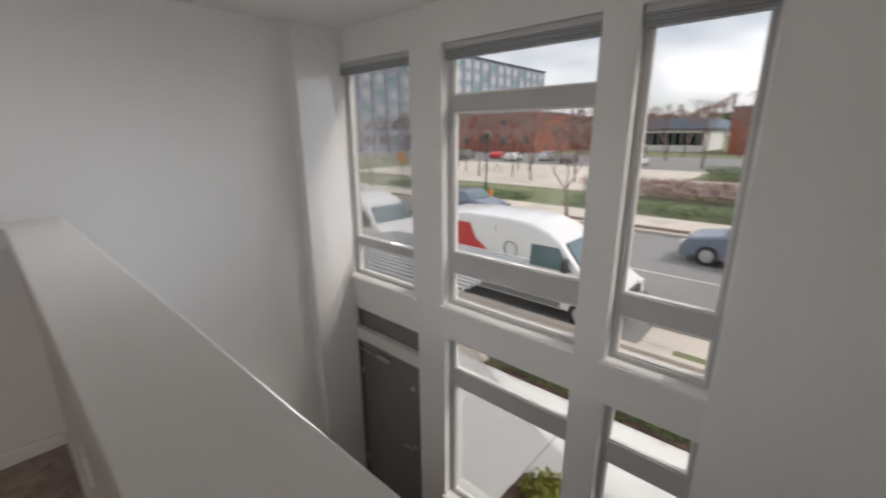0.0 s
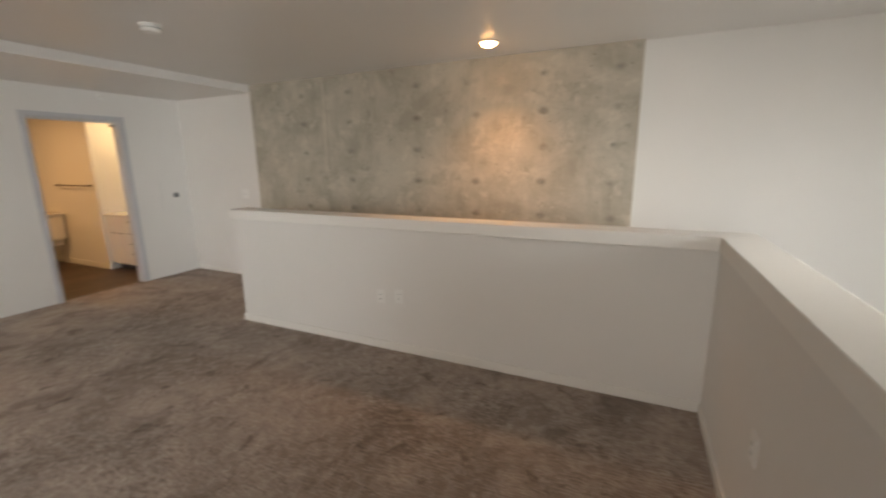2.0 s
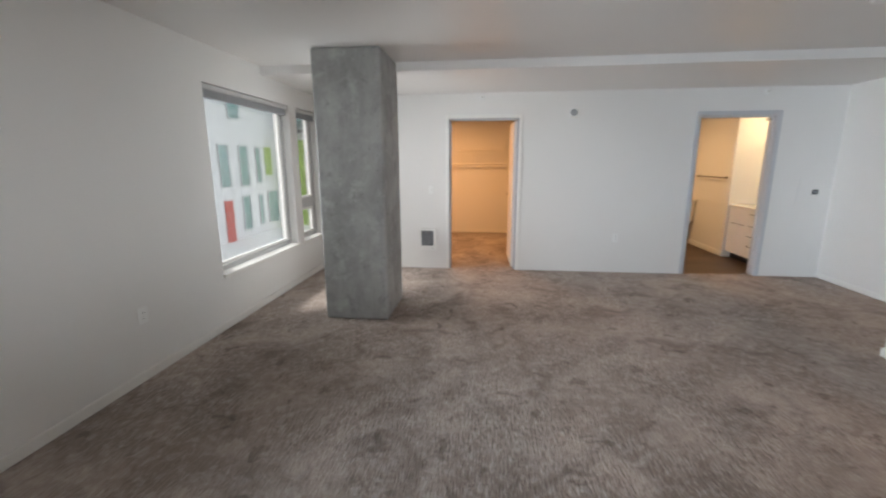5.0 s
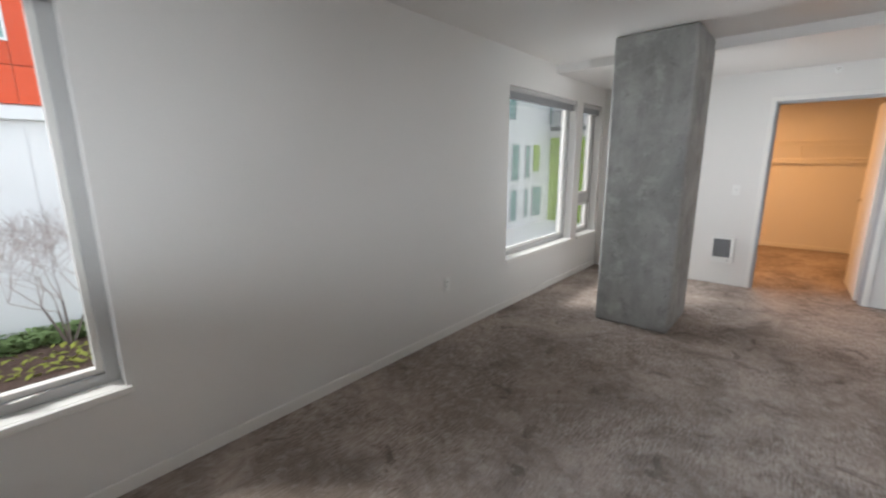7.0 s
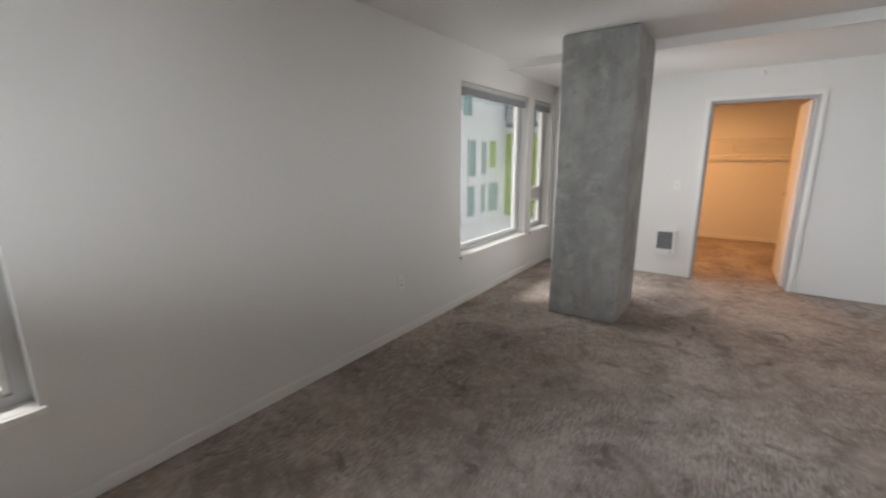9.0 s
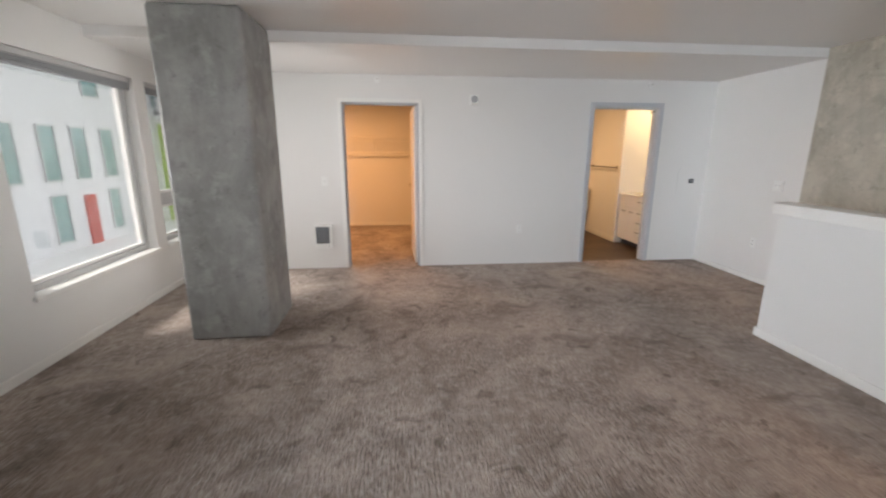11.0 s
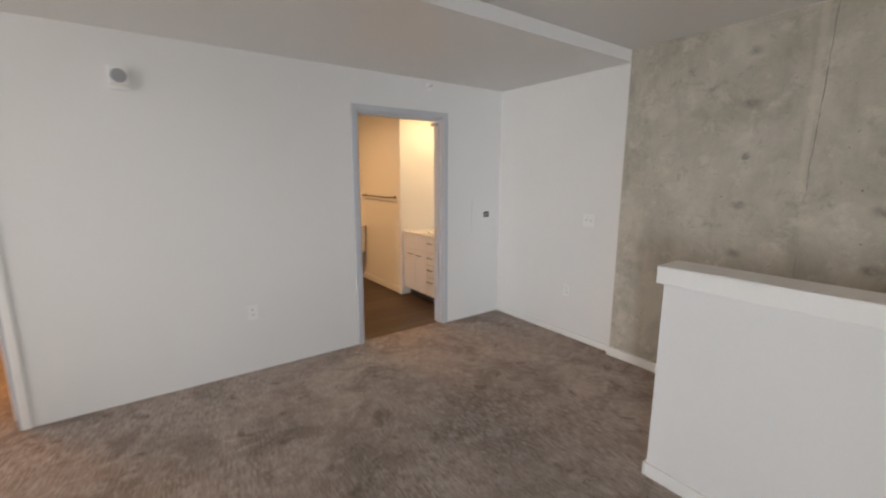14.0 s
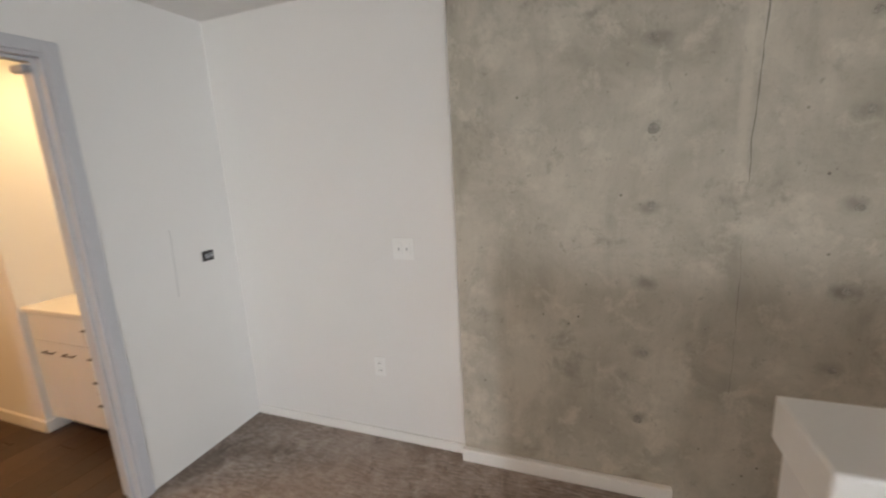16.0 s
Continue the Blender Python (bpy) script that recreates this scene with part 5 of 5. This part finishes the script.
for i in range(9):
    c = motor_car((64 + 3 * (i % 2), 20 + i * 5.2, G - 0.06), 90 + 3 * i, "parked car far off in the lot", i % 3 == 0, (M_VANWHITE, M_VANRED, M_VANGREY, M_RIM)[i % 4])


# ---- buildings ----
def building(name, label, x0, x1, y0, y1, h, wall, glass, face, cols, rows, win, first=1.0, storey=3.6):
    """face: 'w' (looking to -x) or 'n' (looking to +y)."""
    b = thing(name, label, "building")
    part("wall", boxed(x0, x1, y0, y1, G - 0.06, G + h), wall, b)
    part("roof", boxed(x0 - 0.25, x1 + 0.25, y0 - 0.25, y1 + 0.25, G + h, G + h + 0.35), M_TOWER, b)
    for i in range(cols):
        for j in range(rows):
            y = y0 + (y1 - y0) * (i + 0.5) / cols
            z = G + first + storey * j
            part("window", boxed(x0 - 0.08, x0 + 0.1, y - win[0] / 2, y + win[0] / 2, z, z + win[1]), glass, b)
    return b


building("brick_building", "long red brick building beyond the plaza", 92, 110, 52.5, 150, 9.3, M_BRICK, M_WINDARK, "w", 16, 2, (2.0, 2.0), 2.0, 4.4)
building("brick_building", "low brick building with a dark roof", 118, 140, 38, 66, 8.8, M_BRICK, M_WINDARK, "w", 7, 2, (2.2, 1.6), 2.5, 4.2)
building("hall_building", "long low hall with a blue metal roof", 120, 150, 23, 37, 5.0, M_STUCCO, M_WINDARK, "w", 8, 1, (2.6, 3.0), 1.5, 4.0)
building("brick_building", "brick building among bare trees", 110, 130, -60, 16, 9.5, M_BRICK, M_WINDARK, "w", 9, 2, (2.2, 1.8), 2.0, 4.2)
setting_hall = part("hall_roof", boxed(119, 151, 22, 37.8, G + 5.36, G + 8.0, bevel=0.3), M_ROOFBLUE)
tagged(setting_hall, "blue metal roof of the far hall", "roof")
tower = thing("tower_building", "grey-blue apartment block with many pale windows", "building")
part("wall", boxed(60, 168, 93, 120, G - 0.06, G + 29), M_TOWER, tower)
part("roof", boxed(59.6, 168.4, 92.6, 120.4, G + 29, G + 29.5), M_POST, tower)
for i in range(22):
    x = 64 + i * 4.8
    for j in range(7):
        part("window", boxed(x - 1.3, x + 1.3, 92.88, 93.1, G + 1.8 + 4 * j, G + 4.1 + 4 * j), M_RIM if (i * 3 + j) % 4 else M_WINTEAL, tower)
    part("fin", boxed(x + 1.9, x + 2.7, 92.6, 93.1, G, G + 29), M_TOWER, tower)
setting("parking_lot", boxed(59, 91, -20, 110, G - 0.06, G - 0.03), M_ROAD, "pale asphalt parking lot with parked cars", "parking lot")
leaf_patch("woods", "far line of evergreen trees on the horizon", 300, 330, -120, 200, G, 16, 5000, 5.0, M_LEAF, "woods")

# apartment block across the courtyard
FY = -14.5
block = thing("apartment_building", "white and orange apartment block across the courtyard", "building")
part("wall", boxed(-60, 30, FY - 9, FY - 0.06, G - 0.06, 9.0), M_STUCCO, block)
part("ledge", boxed(-12, 30, FY - 0.1, FY + 0.18, 2.50, 2.80, bevel=0.01), M_STUCCO, block)
part("roof", boxed(-60.3, 30.3, FY - 9.3, FY + 0.3, 9.0, 9.3), M_TOWER, block)
for k in range(12):
    x = 0.42 + 1.545 * (k - 6)
    if -12 < x < 14:
        for z0, z1 in ((2.86, 3.72), (3.74, 5.3), (5.32, 6.9)):
            part("panel", boxed(x + 0.006, x + 1.539, FY - 0.05, FY + 0.06, z0, z1), M_ORANGE, block)
        for z0, z1 in ((-0.13, 2.47), (-2.95, -0.15)):
            part("panel", boxed(x + 0.006, x + 1.539, FY - 0.05, FY - 0.02, z0, z1), M_STUCCO, block)


def block_window(x0, x1, z0, z1, y, glass=None, frame=None, rail=None):
    w = part("window", boxed(x0, x1, y - 0.01, y + 0.01, z0, z1), glass or M_WINDARK, block)
    f = 0.06
    for q in ((x0 - f, x0, z0 - f, z1 + f), (x1, x1 + f, z0 - f, z1 + f), (x0, x1, z1, z1 + f), (x0, x1, z0 - f, z0)):
        part("frame", boxed(q[0], q[1], y - 0.03, y + 0.05, q[2], q[3]), frame or M_POST, w)
    if rail:
        part("rail", boxed(x0, x1, y + 0.01, y + 0.04, rail - 0.04, rail + 0.04), frame or M_POST, w)


block_window(0.45, 2.4, -0.05, 2.40, FY + 0.0, rail=0.45)
block_window(0.42, 2.4, -2.85, -0.95, FY + 0.0, rail=-2.35)
block_window(-1.08, 0.40, 4.30, 5.05, FY + 0.08, M_WINTEAL, M_VANWHITE)
FAR = -15.4
part("ledge", boxed(-40, -12, FY - 0.9, FY - 0.62 + 0.4, 2.62, 2.95), M_STUCCO, block)
for x0, x1, z0, z1 in ((-24.1, -23.3, 0.2, 2.45), (-25.5, -25.05, 0.3, 2.4), (-22.2, -21.4, 0.2, 2.45), (-23.95, -23.25, -2.45, -0.5), (-25.4, -25.05, -2.35, -0.5), (-27.3, -26.1, -2.4, -0.4), (-20.4, -19.6, 0.2, 2.45), (-20.4, -19.6, -2.5, -0.5), (-18.4, -17.6, 0.2, 2.45), (-29.0, -28.2, 4.0, 5.6), (-23.6, -22.6, 4.0, 5.6)):
    block_window(x0, x1, z0, z1, FY - 0.02, M_WINTEAL, M_VINYL)
part("door", boxed(-22.2, -21.5, FY - 0.05, FY + 0.03, -2.95, -0.6), M_REDDOOR, block, "red painted entry door")
part("panel", boxed(-26.9, -26.1, FY - 0.04, FY + 0.02, 0.7, 2.5), M_GREEN, block)
wing = thing("apartment_wing", "lime green and white wing at the end of the courtyard", "building")
part("wall", boxed(-46, -28.6, FY - 1, FY + 3.2, G - 0.06, 3.05), M_GREEN, wing)
part("upper_wall", boxed(-46, -28.6, FY - 1, FY + 3.4, 3.06, 9.0), M_STUCCO, wing)
part("balcony", boxed(-28.6, -27.6, FY + 0.4, FY + 2.6, 3.5, 3.7), M_POST, wing)
for i in range(12):
    part("baluster", boxed(-27.66, -27.62, FY + 0.4 + 0.2 * i, FY + 0.43 + 0.2 * i, 3.7, 4.7), M_POST, wing)
part("handrail", boxed(-27.68, -27.60, FY + 0.4, FY + 2.7, 4.7, 4.76), M_POST, wing)
part("window", boxed(-28.62, -28.56, FY + 0.7, FY + 2.2, 3.8, 5.9), M_WINTEAL, wing)

setting("pavement_court", boxed(-60, 30, -11.4, SY - 0.25, G - 0.06, G - 0.01), M_PALE, "pale concrete courtyard", "pavement")
setting("pavement_court_far", boxed(-60, -12.02, FY - 0.05, -11.4, G - 0.06, G - 0.01), M_PALE, "pale concrete courtyard by the far doors", "pavement")
setting("bed_court", boxed(-12, 14, FY - 0.04, -11.4, G - 0.06, G + 0.03), M_MULCH, "brown mulch bed below the apartment block", "planting bed")
leaf_patch("grass_strip", "dark green grassy edging along the block", -8, 8, -14.4, -13.5, G, 0.35, 6000, 0.22, M_COURTGRASS)
leaf_patch("perennials", "yellow-green perennials in the mulch", -6, 6, -13.0, -11.6, G, 0.26, 520, 0.20, M_LIME)
bare_tree((-1.05, -13.3, G), 3.2, 0.6, 7, "multi-stemmed bare shrub tree with pale twigs", 4, 0.032, 5, twig=M_PALETWIG, fork_at=0.36, thick=1.0)
bare_tree((1.85, -13.2, G), 2.9, 0.6, 8, "multi-stemmed bare shrub tree with pale twigs", 4, 0.032, 5, twig=M_PALETWIG, fork_at=0.36, thick=1.0)
